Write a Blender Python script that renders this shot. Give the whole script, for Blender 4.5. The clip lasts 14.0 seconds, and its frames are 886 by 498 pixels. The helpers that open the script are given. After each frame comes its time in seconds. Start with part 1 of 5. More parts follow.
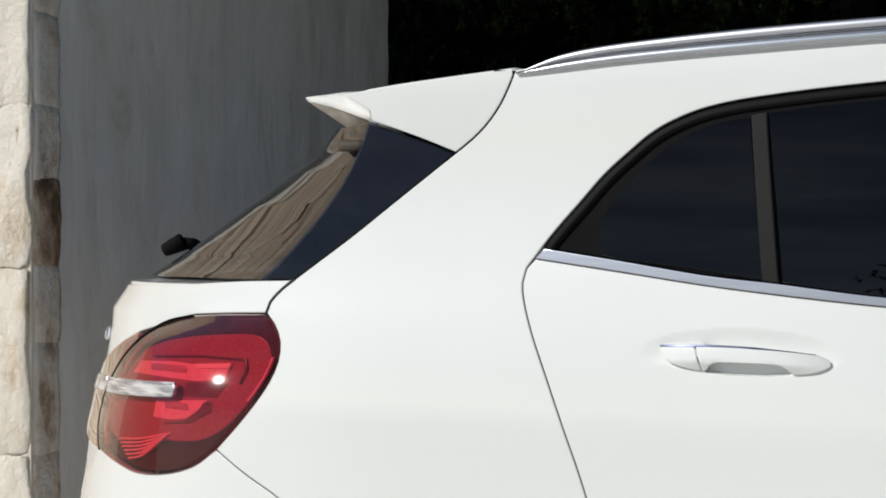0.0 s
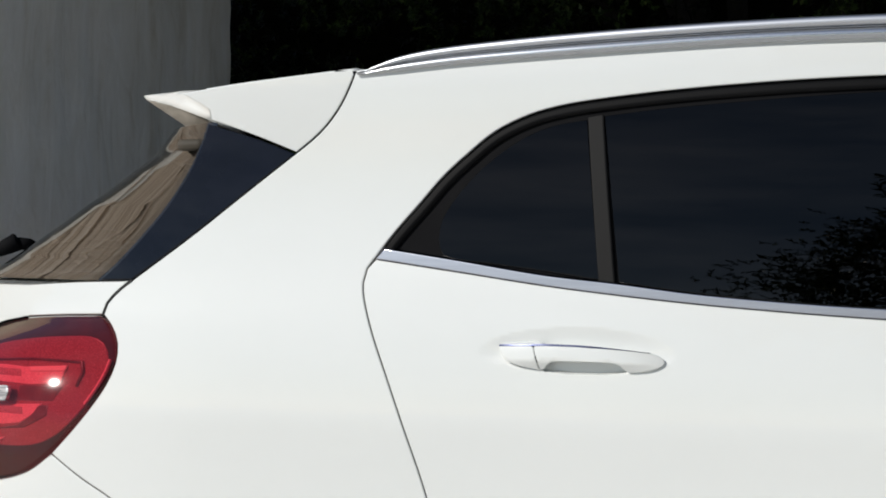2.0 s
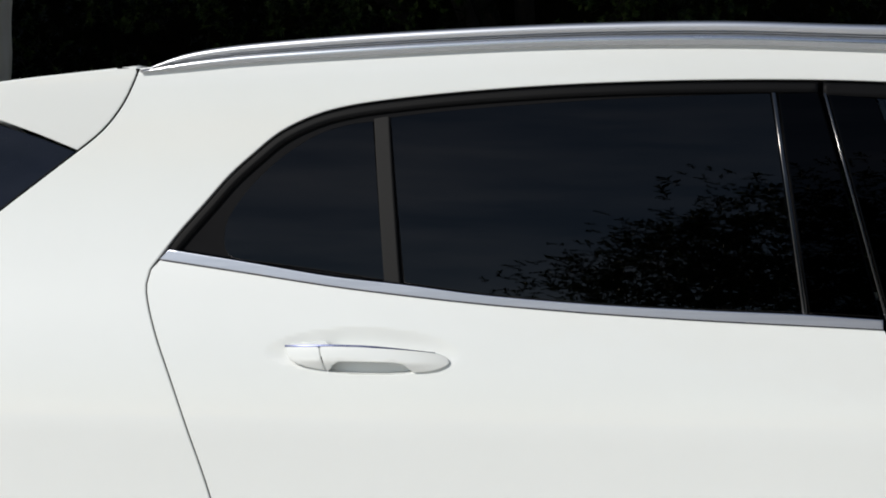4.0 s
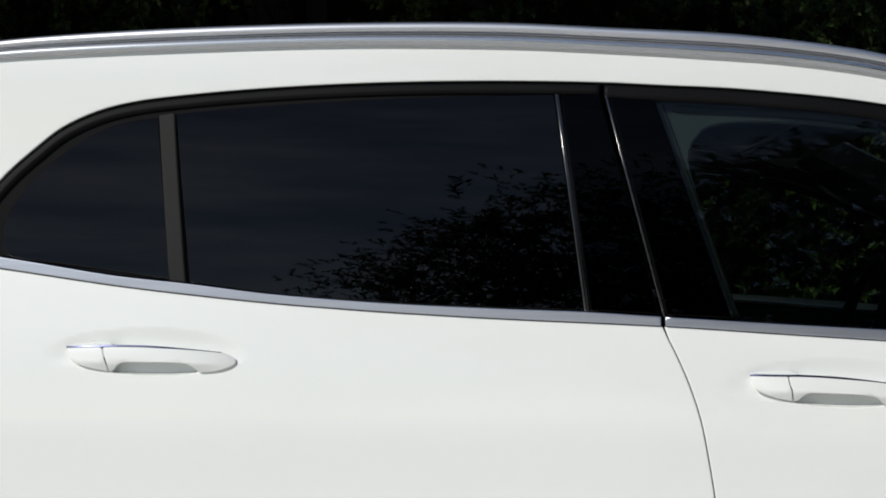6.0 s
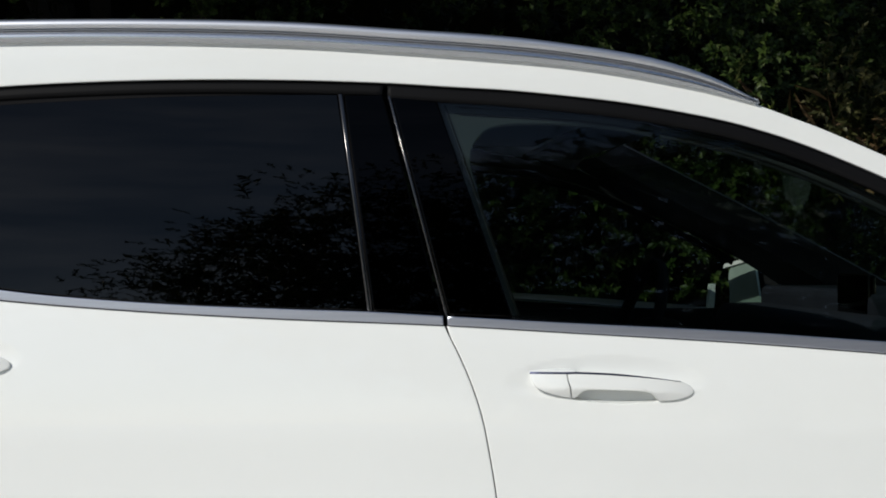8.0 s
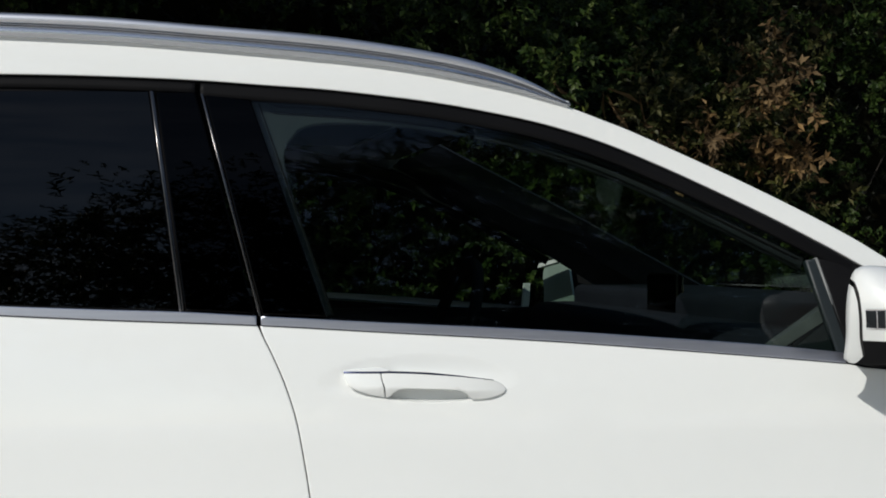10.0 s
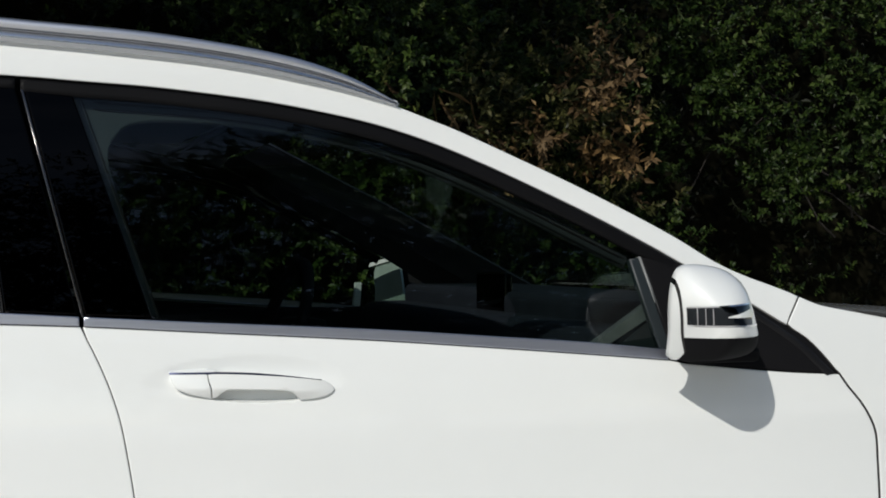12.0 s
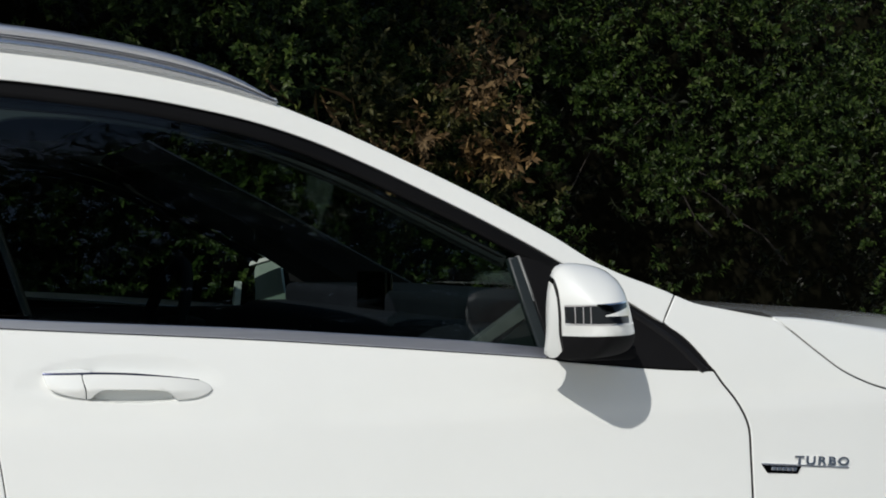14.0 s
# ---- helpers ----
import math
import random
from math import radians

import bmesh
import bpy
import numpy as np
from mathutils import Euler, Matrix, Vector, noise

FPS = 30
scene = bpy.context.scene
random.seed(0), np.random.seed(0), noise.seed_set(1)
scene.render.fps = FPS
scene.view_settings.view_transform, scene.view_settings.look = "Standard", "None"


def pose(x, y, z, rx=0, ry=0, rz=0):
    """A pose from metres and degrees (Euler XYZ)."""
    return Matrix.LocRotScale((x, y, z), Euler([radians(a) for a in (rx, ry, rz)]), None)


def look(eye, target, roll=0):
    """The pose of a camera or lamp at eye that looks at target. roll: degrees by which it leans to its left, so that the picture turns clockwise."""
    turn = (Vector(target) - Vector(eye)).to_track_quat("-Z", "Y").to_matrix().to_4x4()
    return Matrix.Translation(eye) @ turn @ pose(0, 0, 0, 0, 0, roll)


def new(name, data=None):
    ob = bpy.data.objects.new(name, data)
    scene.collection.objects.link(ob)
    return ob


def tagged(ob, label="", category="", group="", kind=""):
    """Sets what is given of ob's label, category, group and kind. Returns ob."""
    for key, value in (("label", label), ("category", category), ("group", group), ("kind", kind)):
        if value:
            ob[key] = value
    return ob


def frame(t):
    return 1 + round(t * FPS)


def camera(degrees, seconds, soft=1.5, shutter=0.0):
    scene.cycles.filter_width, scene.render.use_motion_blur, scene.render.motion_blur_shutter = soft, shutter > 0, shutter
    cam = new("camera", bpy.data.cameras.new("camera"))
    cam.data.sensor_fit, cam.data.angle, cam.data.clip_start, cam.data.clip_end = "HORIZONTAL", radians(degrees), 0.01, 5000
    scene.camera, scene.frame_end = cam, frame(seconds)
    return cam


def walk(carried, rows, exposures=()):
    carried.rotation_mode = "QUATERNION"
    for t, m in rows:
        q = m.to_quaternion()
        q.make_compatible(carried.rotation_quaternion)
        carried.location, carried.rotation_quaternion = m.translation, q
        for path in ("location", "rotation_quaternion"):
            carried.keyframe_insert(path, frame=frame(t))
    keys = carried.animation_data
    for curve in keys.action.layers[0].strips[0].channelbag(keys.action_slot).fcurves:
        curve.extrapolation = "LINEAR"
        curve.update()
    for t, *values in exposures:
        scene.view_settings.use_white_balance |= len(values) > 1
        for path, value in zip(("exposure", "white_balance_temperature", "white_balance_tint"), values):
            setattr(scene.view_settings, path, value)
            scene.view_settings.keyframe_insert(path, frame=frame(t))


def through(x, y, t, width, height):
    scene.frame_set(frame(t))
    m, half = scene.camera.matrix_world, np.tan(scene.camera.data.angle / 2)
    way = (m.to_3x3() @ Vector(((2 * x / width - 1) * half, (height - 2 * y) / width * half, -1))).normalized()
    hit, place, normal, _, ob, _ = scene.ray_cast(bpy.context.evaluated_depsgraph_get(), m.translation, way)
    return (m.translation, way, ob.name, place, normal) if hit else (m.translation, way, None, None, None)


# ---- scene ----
# Seconds, and the pan to the right, the tilt up and the roll in degrees: a tripod head beside the car.
PAN = [(0.0, -24.0588, 0.0527, 0.0004), (0.5, -23.3302, 0.0538, -0.0072), (1.0, -21.9404, 0.0641, 0.0049), (1.5, -20.3505, 0.0641, 0.0278), (2.0, -18.3426, 0.0671, -0.0111), (2.5, -16.5598, 0.0624, 0.0339), (3.0, -14.591, 0.0748, 0.018), (5.5, -5.0175, 0.0508, -0.0232), (6.0, -3.1291, 0.04, -0.0102), (6.5, -1.3572, 0.0586, -0.0447), (7.0, 0.7882, 0.055, 0.0074), (7.5, 2.6529, 0.0616, 0.0147), (8.0, 4.5838, 0.0391, 0.0281), (10.5, 12.8595, 0.0214, -0.0254), (11.0, 14.5325, 0.0085, 0.022), (11.5, 15.9192, -0.0061, 0.007), (12.0, 17.3388, 0.0002, 0.0161), (12.5, 18.6055, -0.0065, -0.0055), (13.0, 19.868, -0.0326, 0.003), (13.5, 20.8267, -0.0411, -0.0562), (14.0, 21.6543, -0.0436, -0.0459)]
EYE_X, EYE_Y, EYE_Z, ARM = 1.5, -2.115, 1.152, 0.0787
cam = camera(31.89, 14.0, soft=1.85)


def pan_pose(yaw, pitch, roll):
    a, b = radians(yaw), radians(pitch)
    eye = Vector((EYE_X + ARM * math.sin(a), EYE_Y, EYE_Z))
    return look(eye, eye + Vector((math.sin(a) * math.cos(b), math.cos(a) * math.cos(b), math.sin(b))), -roll)


BALANCE = (6430, 10)
walk(cam, [(t, pan_pose(yaw, pitch, roll)) for t, yaw, pitch, roll in PAN], [(0, 0.0, *BALANCE), (1.2, 0.0, *BALANCE), (3, -0.04, *BALANCE), (7, -0.02, *BALANCE), (14, 0.05, *BALANCE)])  # the exposure drifts a little on its way

# ---- world, sun, exposure ----
SUN_EL, SUN_AZ = 32.5, 217.0  # elevation and compass turn of the sun, from +y clockwise
world = bpy.data.worlds.new("world")
scene.world = world
world.use_nodes = True
wn = world.node_tree
sky = wn.nodes.new("ShaderNodeTexSky")
sky.sky_type, sky.sun_disc = "NISHITA", False
sky.dust_density, sky.ozone_density = 0.15, 1.6
sky.sun_elevation, sky.sun_rotation = radians(SUN_EL), radians(SUN_AZ)
haze = wn.nodes.new("ShaderNodeHueSaturation")  # thin streaks of high cloud
spot, stretch, wisps = wn.nodes.new("ShaderNodeTexCoord"), wn.nodes.new("ShaderNodeMapping"), wn.nodes.new("ShaderNodeTexNoise")
stretch.inputs["Scale"].default_value = (2.6, 2.6, 11.0)
wisps.inputs["Scale"].default_value, wisps.inputs["Detail"].default_value, wisps.inputs["Roughness"].default_value = 1.3, 6.0, 0.6
wn.links.new(spot.outputs["Generated"], stretch.inputs["Vector"])
wn.links.new(stretch.outputs["Vector"], wisps.inputs["Vector"])
for socket, lo, hi in (("Saturation", 1.02, 0.62), ("Value", 0.82, 1.29)):
    span = wn.nodes.new("ShaderNodeMapRange")
    span.inputs["From Min"].default_value, span.inputs["From Max"].default_value = 0.40, 0.72
    span.inputs["To Min"].default_value, span.inputs["To Max"].default_value = lo, hi
    wn.links.new(wisps.outputs["Fac"], span.inputs["Value"])
    wn.links.new(span.outputs["Result"], haze.inputs[socket])
wn.links.new(sky.outputs[0], haze.inputs["Color"])
wn.links.new(haze.outputs[0], wn.nodes["Background"].inputs[0])
wn.nodes["Background"].inputs[1].default_value = 0.082
sun = new("sun", bpy.data.lights.new("sun", "SUN"))
sun.data.energy, sun.data.angle, sun.data.color = 3.15, radians(0.6), (1.0, 0.955, 0.88)
toward = Vector((math.sin(radians(SUN_AZ)) * math.cos(radians(SUN_EL)), math.cos(radians(SUN_AZ)) * math.cos(radians(SUN_EL)), math.sin(radians(SUN_EL))))
sun.matrix_world = look(toward * 30, (0, 0, 0))


# ---- materials ----
def material(name, color, rough=0.5, metal=0.0, coat=0.0, coat_rough=0.03, spec=0.5):
    m = bpy.data.materials.new(name)
    m.use_nodes = True
    b = m.node_tree.nodes["Principled BSDF"]
    b.inputs["Base Color"].default_value = (*color, 1)
    b.inputs["Roughness"].default_value = rough
    b.inputs["Metallic"].default_value = metal
    b.inputs["Coat Weight"].default_value = coat
    b.inputs["Coat Roughness"].default_value = coat_rough
    b.inputs["Specular IOR Level"].default_value = spec
    return m


def node(m, kind, **values):
    n = m.node_tree.nodes.new(kind)
    for key, value in values.items():
        n.inputs[key].default_value = value
    return n


def link(m, a, b):
    m.node_tree.links.new(a, b)


def coords(m, scale=(1, 1, 1), turn=(0, 0, 0)):
    g = m.node_tree.nodes.new("ShaderNodeNewGeometry")
    t = m.node_tree.nodes.new("ShaderNodeMapping")
    t.inputs["Scale"].default_value, t.inputs["Rotation"].default_value = scale, turn
    link(m, g.outputs["Position"], t.inputs["Vector"])
    return t.outputs["Vector"]


def ramp(m, source, stops):
    r = m.node_tree.nodes.new("ShaderNodeValToRGB")
    while len(r.color_ramp.elements) < len(stops):
        r.color_ramp.elements.new(0.5)
    for e, (at, col) in zip(r.color_ramp.elements, stops):
        e.position, e.color = at, (*col, 1)
    link(m, source, r.inputs["Fac"])
    return r.outputs["Color"]


def noise_of(m, vector, scale, detail=4.0, rough=0.55, distort=0.0):
    n = node(m, "ShaderNodeTexNoise", Scale=scale, Detail=detail, Roughness=rough, Distortion=distort)
    link(m, vector, n.inputs["Vector"])
    return n.outputs["Fac"]


def bsdf(m):
    return m.node_tree.nodes["Principled BSDF"]


def bump(m, height, strength, distance):
    b = node(m, "ShaderNodeBump", Strength=strength, Distance=distance)
    link(m, height, b.inputs["Height"])
    link(m, b.outputs["Normal"], bsdf(m).inputs["Normal"])


def varied(m, vector, scale, stops, rough=None):
    f = noise_of(m, vector, scale)
    link(m, ramp(m, f, stops), bsdf(m).inputs["Base Color"])
    if rough:
        r = node(m, "ShaderNodeMapRange")
        r.inputs["To Min"].default_value, r.inputs["To Max"].default_value = rough
        link(m, f, r.inputs["Value"])
        link(m, r.outputs["Result"], bsdf(m).inputs["Roughness"])
    return f


PAINT = material("white_paint", (0.79, 0.80, 0.785), 0.42, coat=1.0, coat_rough=0.02)
varied(PAINT, coords(PAINT), 2.2, [(0.3, (0.765, 0.785, 0.768)), (0.7, (0.79, 0.81, 0.795))])
bump(PAINT, noise_of(PAINT, coords(PAINT), 900, 1), 0.05, 0.0002)
RUBBER = material("black_rubber", (0.010, 0.010, 0.011), 0.42, spec=0.10)
bump(RUBBER, noise_of(RUBBER, coords(RUBBER), 700, 2), 0.2, 0.0004)
varied(RUBBER, coords(RUBBER), 5, [(0.35, (0.0025, 0.0025, 0.003)), (0.7, (0.0045, 0.0045, 0.005))], (0.45, 0.6))
PLASTIC = material("grained_plastic", (0.022, 0.022, 0.023), 0.75, spec=0.06)
bump(PLASTIC, noise_of(PLASTIC, coords(PLASTIC), 900, 2), 0.25, 0.0004)
varied(PLASTIC, coords(PLASTIC), 8, [(0.3, (0.0055, 0.0055, 0.0062)), (0.7, (0.009, 0.009, 0.010))], (0.68, 0.82))
DIVIDER = material("satin_divider_plastic", (0.03, 0.03, 0.03), 0.6, spec=0.2)
varied(DIVIDER, coords(DIVIDER), 12, [(0.3, (0.0072, 0.0069, 0.0069)), (0.7, (0.0102, 0.0098, 0.0096))], (0.55, 0.68))
GATE_PANEL = material("gloss_navy_panel", (0.006, 0.008, 0.014), 0.0, spec=0.3)
varied(GATE_PANEL, coords(GATE_PANEL), 12, [(0.3, (0.005, 0.007, 0.012)), (0.7, (0.007, 0.009, 0.016))], (0.0, 0.004))
TRIM_GLOSS = material("worn_black_trim", (0.006, 0.006, 0.007), 0.45, spec=0.25)
varied(TRIM_GLOSS, coords(TRIM_GLOSS), 20, [(0.3, (0.004, 0.004, 0.005)), (0.7, (0.008, 0.008, 0.009))], (0.40, 0.55))
ALU = material("satin_aluminium", (0.72, 0.73, 0.76), 0.42, 1.0)
varied(ALU, coords(ALU, (0.4, 30, 30)), 6, [(0.3, (0.54, 0.56, 0.64)), (0.7, (0.61, 0.63, 0.71))], (0.30, 0.36))
CHROME = material("chrome", (0.80, 0.80, 0.82), 0.07, 1.0)
varied(CHROME, coords(CHROME), 20, [(0.3, (0.76, 0.76, 0.78)), (0.7, (0.84, 0.84, 0.86))], (0.05, 0.10))
RAIL = material("satin_rail_aluminium", (0.66, 0.67, 0.70), 0.42, 1.0)
varied(RAIL, coords(RAIL, (0.4, 30, 30)), 6, [(0.3, (0.62, 0.635, 0.67)), (0.7, (0.69, 0.70, 0.74))], (0.35, 0.39))
BRIGHT_EDGE = material("grey_bright_edge", (0.34, 0.34, 0.36), 0.12, 1.0)
varied(BRIGHT_EDGE, coords(BRIGHT_EDGE), 40, [(0.3, (0.085, 0.083, 0.083)), (0.7, (0.115, 0.112, 0.110))], (0.16, 0.22))
BLUE_CHROME = material("dark_bright_trim", (0.22, 0.24, 0.34), 0.15, 1.0)
varied(BLUE_CHROME, coords(BLUE_CHROME), 40, [(0.3, (0.075, 0.085, 0.15)), (0.7, (0.11, 0.12, 0.19))], (0.24, 0.32))
ALU_SMOOTH = material("smooth_aluminium", (0.62, 0.63, 0.65), 0.2, 1.0)
varied(ALU_SMOOTH, coords(ALU_SMOOTH, (0.4, 30, 30)), 6, [(0.3, (0.58, 0.60, 0.63)), (0.7, (0.62, 0.64, 0.67))], (0.25, 0.29))
# Grey on the white panels' returned edges; puts the joints' shade into colour.
SEAM = material("shade_grey_seam", (0.16, 0.16, 0.155), 0.6)
varied(SEAM, coords(SEAM), 9, [(0.3, (0.24, 0.24, 0.235)), (0.7, (0.32, 0.32, 0.31))])
GAP = material("dark_gap", (0.02, 0.02, 0.02), 0.8)
varied(GAP, coords(GAP), 9, [(0.3, (0.014, 0.014, 0.014)), (0.7, (0.03, 0.03, 0.03))])
LEATHER = material("black_leather", (0.010, 0.010, 0.011), 0.8, spec=0.12)
bump(LEATHER, noise_of(LEATHER, coords(LEATHER), 320, 3), 0.3, 0.0008)
GREY_TRIM = material("grey_interior_trim", (0.06, 0.065, 0.065), 0.45)
varied(GREY_TRIM, coords(GREY_TRIM), 15, [(0.3, (0.008, 0.010, 0.011)), (0.7, (0.014, 0.017, 0.018))])
# Pale grey-green base colour stands for what the far mirror reflects.
MIRROR_GLASS = material("mirror_glass_painted_reflection", (0.5, 0.6, 0.55), 0.4, 0.2)
varied(MIRROR_GLASS, coords(MIRROR_GLASS), 25, [(0.3, (0.30, 0.375, 0.335)), (0.7, (0.36, 0.44, 0.395))], (0.35, 0.48))
TRIM_BLUE = material("slate_interior_trim", (0.02, 0.022, 0.03), 0.7, spec=0.2)
varied(TRIM_BLUE, coords(TRIM_BLUE), 14, [(0.3, (0.010, 0.012, 0.018)), (0.7, (0.014, 0.017, 0.025))], (0.62, 0.78))
bump(TRIM_BLUE, noise_of(TRIM_BLUE, coords(TRIM_BLUE), 420, 2), 0.25, 0.0005)
FRAME_TEAL = material("grey_green_door_frame", (0.05, 0.07, 0.07), 0.5)
varied(FRAME_TEAL, coords(FRAME_TEAL), 11, [(0.3, (0.0075, 0.0125, 0.015)), (0.7, (0.011, 0.0175, 0.0205))], (0.45, 0.6))
EDGE_GREY = material("pale_grey_edge", (0.2, 0.2, 0.2), 0.4)
varied(EDGE_GREY, coords(EDGE_GREY), 30, [(0.3, (0.09, 0.095, 0.095)), (0.7, (0.14, 0.148, 0.148))], (0.35, 0.5))
BRACKET = material("brown_plastic", (0.15, 0.13, 0.105), 0.6, spec=0.2)
varied(BRACKET, coords(BRACKET), 30, [(0.3, (0.060, 0.052, 0.041)), (0.7, (0.090, 0.078, 0.062))])
# Shade and beige reflection on the spoiler's white underside, put into the colour.
FIN = material("beige_underside_reflection", (0.34, 0.30, 0.25), 0.35)
varied(FIN, coords(FIN, (1, 1, 4)), 18, [(0.3, (0.26, 0.23, 0.19)), (0.7, (0.44, 0.40, 0.34))])
TYRE = material("tyre_rubber", (0.02, 0.02, 0.02), 0.75)
bump(TYRE, noise_of(TYRE, coords(TYRE), 120, 3), 0.3, 0.002)
LAMP_BASE = material("lamp_housing_red", (0.10, 0.004, 0.006), 0.35)
varied(LAMP_BASE, coords(LAMP_BASE), 30, [(0.35, (0.028, 0.006, 0.0065)), (0.7, (0.055, 0.011, 0.012))])
LAMP_DEEP = material("lamp_deep_red", (0.30, 0.012, 0.02), 0.3)
varied(LAMP_DEEP, coords(LAMP_DEEP, (1, 1, 1.4)), 420, [(0.32, (0.24, 0.052, 0.068)), (0.56, (0.35, 0.085, 0.105)), (0.74, (0.60, 0.21, 0.24))])
LAMP_SHADE = material("lamp_dark_red", (0.26, 0.045, 0.06), 0.3)
varied(LAMP_SHADE, coords(LAMP_SHADE), 60, [(0.3, (0.12, 0.020, 0.028)), (0.7, (0.19, 0.034, 0.044))])
LAMP_RED = material("lamp_reflector_red", (0.75, 0.05, 0.07), 0.3)
varied(LAMP_RED, coords(LAMP_RED, (1, 1, 1.6)), 420, [(0.34, (0.66, 0.20, 0.24)), (0.52, (0.86, 0.33, 0.38)), (0.72, (0.98, 0.54, 0.58))])
LAMP_CLEAR_RED = material("lamp_bright_bar", (0.95, 0.45, 0.48), 0.3)
LAMP_CLEAR = material("clear_reversing_strip", (0.75, 0.75, 0.76), 0.25, 0.3, coat=1.0)
varied(LAMP_CLEAR, coords(LAMP_CLEAR, (0.35, 0.35, 4.0), (0, 0.12, 0)), 34, [(0.40, (0.34, 0.34, 0.36)), (0.50, (0.66, 0.66, 0.68)), (0.60, (0.92, 0.92, 0.92))])


def glass(name, tint, ior=1.5, rough=0.0, shine=1.0, sheen=(1, 1, 1)):
    m = bpy.data.materials.new(name)
    m.use_nodes = True
    t = m.node_tree
    t.nodes.remove(t.nodes["Principled BSDF"])
    clear, gloss, mix = node(m, "ShaderNodeBsdfTransparent"), node(m, "ShaderNodeBsdfGlossy", Roughness=rough), t.nodes.new("ShaderNodeMixShader")
    clear.inputs["Color"].default_value = (*tint, 1)
    gloss.inputs["Color"].default_value = (*sheen, 1)
    face, power, gain = t.nodes.new("ShaderNodeLayerWeight"), t.nodes.new("ShaderNodeMath"), t.nodes.new("ShaderNodeMath")
    least = ((ior - 1) / (ior + 1)) ** 2  # Schlick's curve, alike from both sides of the pane
    power.operation, power.inputs[1].default_value = "POWER", 5.0
    gain.operation, gain.inputs[1].default_value, gain.inputs[2].default_value = "MULTIPLY_ADD", (1 - least) * shine, least
    link(m, face.outputs["Facing"], power.inputs[0])
    link(m, power.outputs[0], gain.inputs[0])
    link(m, gain.outputs[0], mix.inputs[0])
    link(m, clear.outputs[0], mix.inputs[1])
    link(m, gloss.outputs[0], mix.inputs[2])
    link(m, mix.outputs[0], t.nodes["Material Output"].inputs["Surface"])
    return m


PIANO = glass("gloss_black", (0.0, 0.0, 0.0), 1.22, sheen=(1.0, 0.92, 0.88))
SMOKED = glass("smoked_lens", (0.02, 0.02, 0.022), 1.6, sheen=(0.80, 0.90, 1.0))
GLASS_CLEAR = glass("tinted_window_glass", (0.59, 0.67, 0.63), 1.42)
GLASS_SCREEN = glass("windscreen_glass", (0.72, 0.78, 0.75), 1.2, shine=0.2)
GLASS_DARK = glass("privacy_glass", (0.05, 0.05, 0.055), 1.45, sheen=(1.0, 0.92, 0.84))
GLASS_REAR = glass("rear_window_glass", (0.16, 0.15, 0.14), 2.1)
LENS_RED = glass("red_lens", (0.90, 0.36, 0.40), 1.5, 0.06, shine=4.0)

PLASTER = material("weathered_plaster", (0.5, 0.5, 0.48), 0.9)
streak = noise_of(PLASTER, coords(PLASTER, (1, 1.7, 0.36)), 2.4, 8, 0.58, 1.5)
fine = noise_of(PLASTER, coords(PLASTER, (1, 2.6, 0.9)), 4.0, 10, 0.66, 1.4)
mixed = node(PLASTER, "ShaderNodeMath")
mixed.operation = "MULTIPLY"
link(PLASTER, streak, mixed.inputs[0])
link(PLASTER, fine, mixed.inputs[1])
link(PLASTER, ramp(PLASTER, mixed.outputs[0], [(0.10, (0.60, 0.55, 0.475)), (0.20, (0.745, 0.715, 0.67)), (0.34, (0.81, 0.79, 0.765))]), bsdf(PLASTER).inputs["Base Color"])
bump(PLASTER, fine, 0.25, 0.015)

STONE = material("limestone", (0.5, 0.44, 0.36), 0.9)
info = STONE.node_tree.nodes.new("ShaderNodeObjectInfo")
hue = ramp(STONE, info.outputs["Random"], [(0.0, (0.90, 0.85, 0.76)), (0.45, (0.86, 0.79, 0.68)), (1.0, (0.91, 0.88, 0.82))])
blotch = ramp(STONE, noise_of(STONE, coords(STONE, (1, 1, 0.6)), 6.5, 7, 0.68), [(0.30, (0.46, 0.35, 0.25)), (0.38, (0.85, 0.77, 0.66)), (0.48, (1, 1, 1))])
mul = STONE.node_tree.nodes.new("ShaderNodeMixRGB")
mul.blend_type = "MULTIPLY"
mul.inputs[0].default_value = 0.8
link(STONE, hue, mul.inputs[1])
link(STONE, blotch, mul.inputs[2])
link(STONE, mul.outputs[0], bsdf(STONE).inputs["Base Color"])
bump(STONE, noise_of(STONE, coords(STONE), 26, 8, 0.7), 0.9, 0.02)
MORTAR = material("lime_mortar", (0.55, 0.48, 0.40), 0.95)
varied(MORTAR, coords(MORTAR), 9, [(0.3, (0.60, 0.52, 0.42)), (0.7, (0.80, 0.75, 0.68))])
bump(MORTAR, noise_of(MORTAR, coords(MORTAR), 40, 6), 0.8, 0.01)
FACADE = material("coursed_facade", (0.45, 0.36, 0.27), 0.9)
course = noise_of(FACADE, coords(FACADE, (0.07, 1, 3.4)), 9.0, 10, 0.7, 0.5)
link(FACADE, ramp(FACADE, course, [(0.36, (0.14, 0.095, 0.06)), (0.44, (0.44, 0.33, 0.235)), (0.53, (0.64, 0.51, 0.385)), (0.66, (0.76, 0.67, 0.56))]), bsdf(FACADE).inputs["Base Color"])
bump(FACADE, course, 0.6, 0.02)
GRAVEL = material("pale_gravel", (0.4, 0.36, 0.30), 0.95)
varied(GRAVEL, coords(GRAVEL), 60, [(0.3, (0.60, 0.58, 0.54)), (0.7, (0.80, 0.78, 0.74))])
bump(GRAVEL, noise_of(GRAVEL, coords(GRAVEL), 90, 6), 0.8, 0.01)
BARK = material("bark", (0.10, 0.08, 0.06), 0.9)
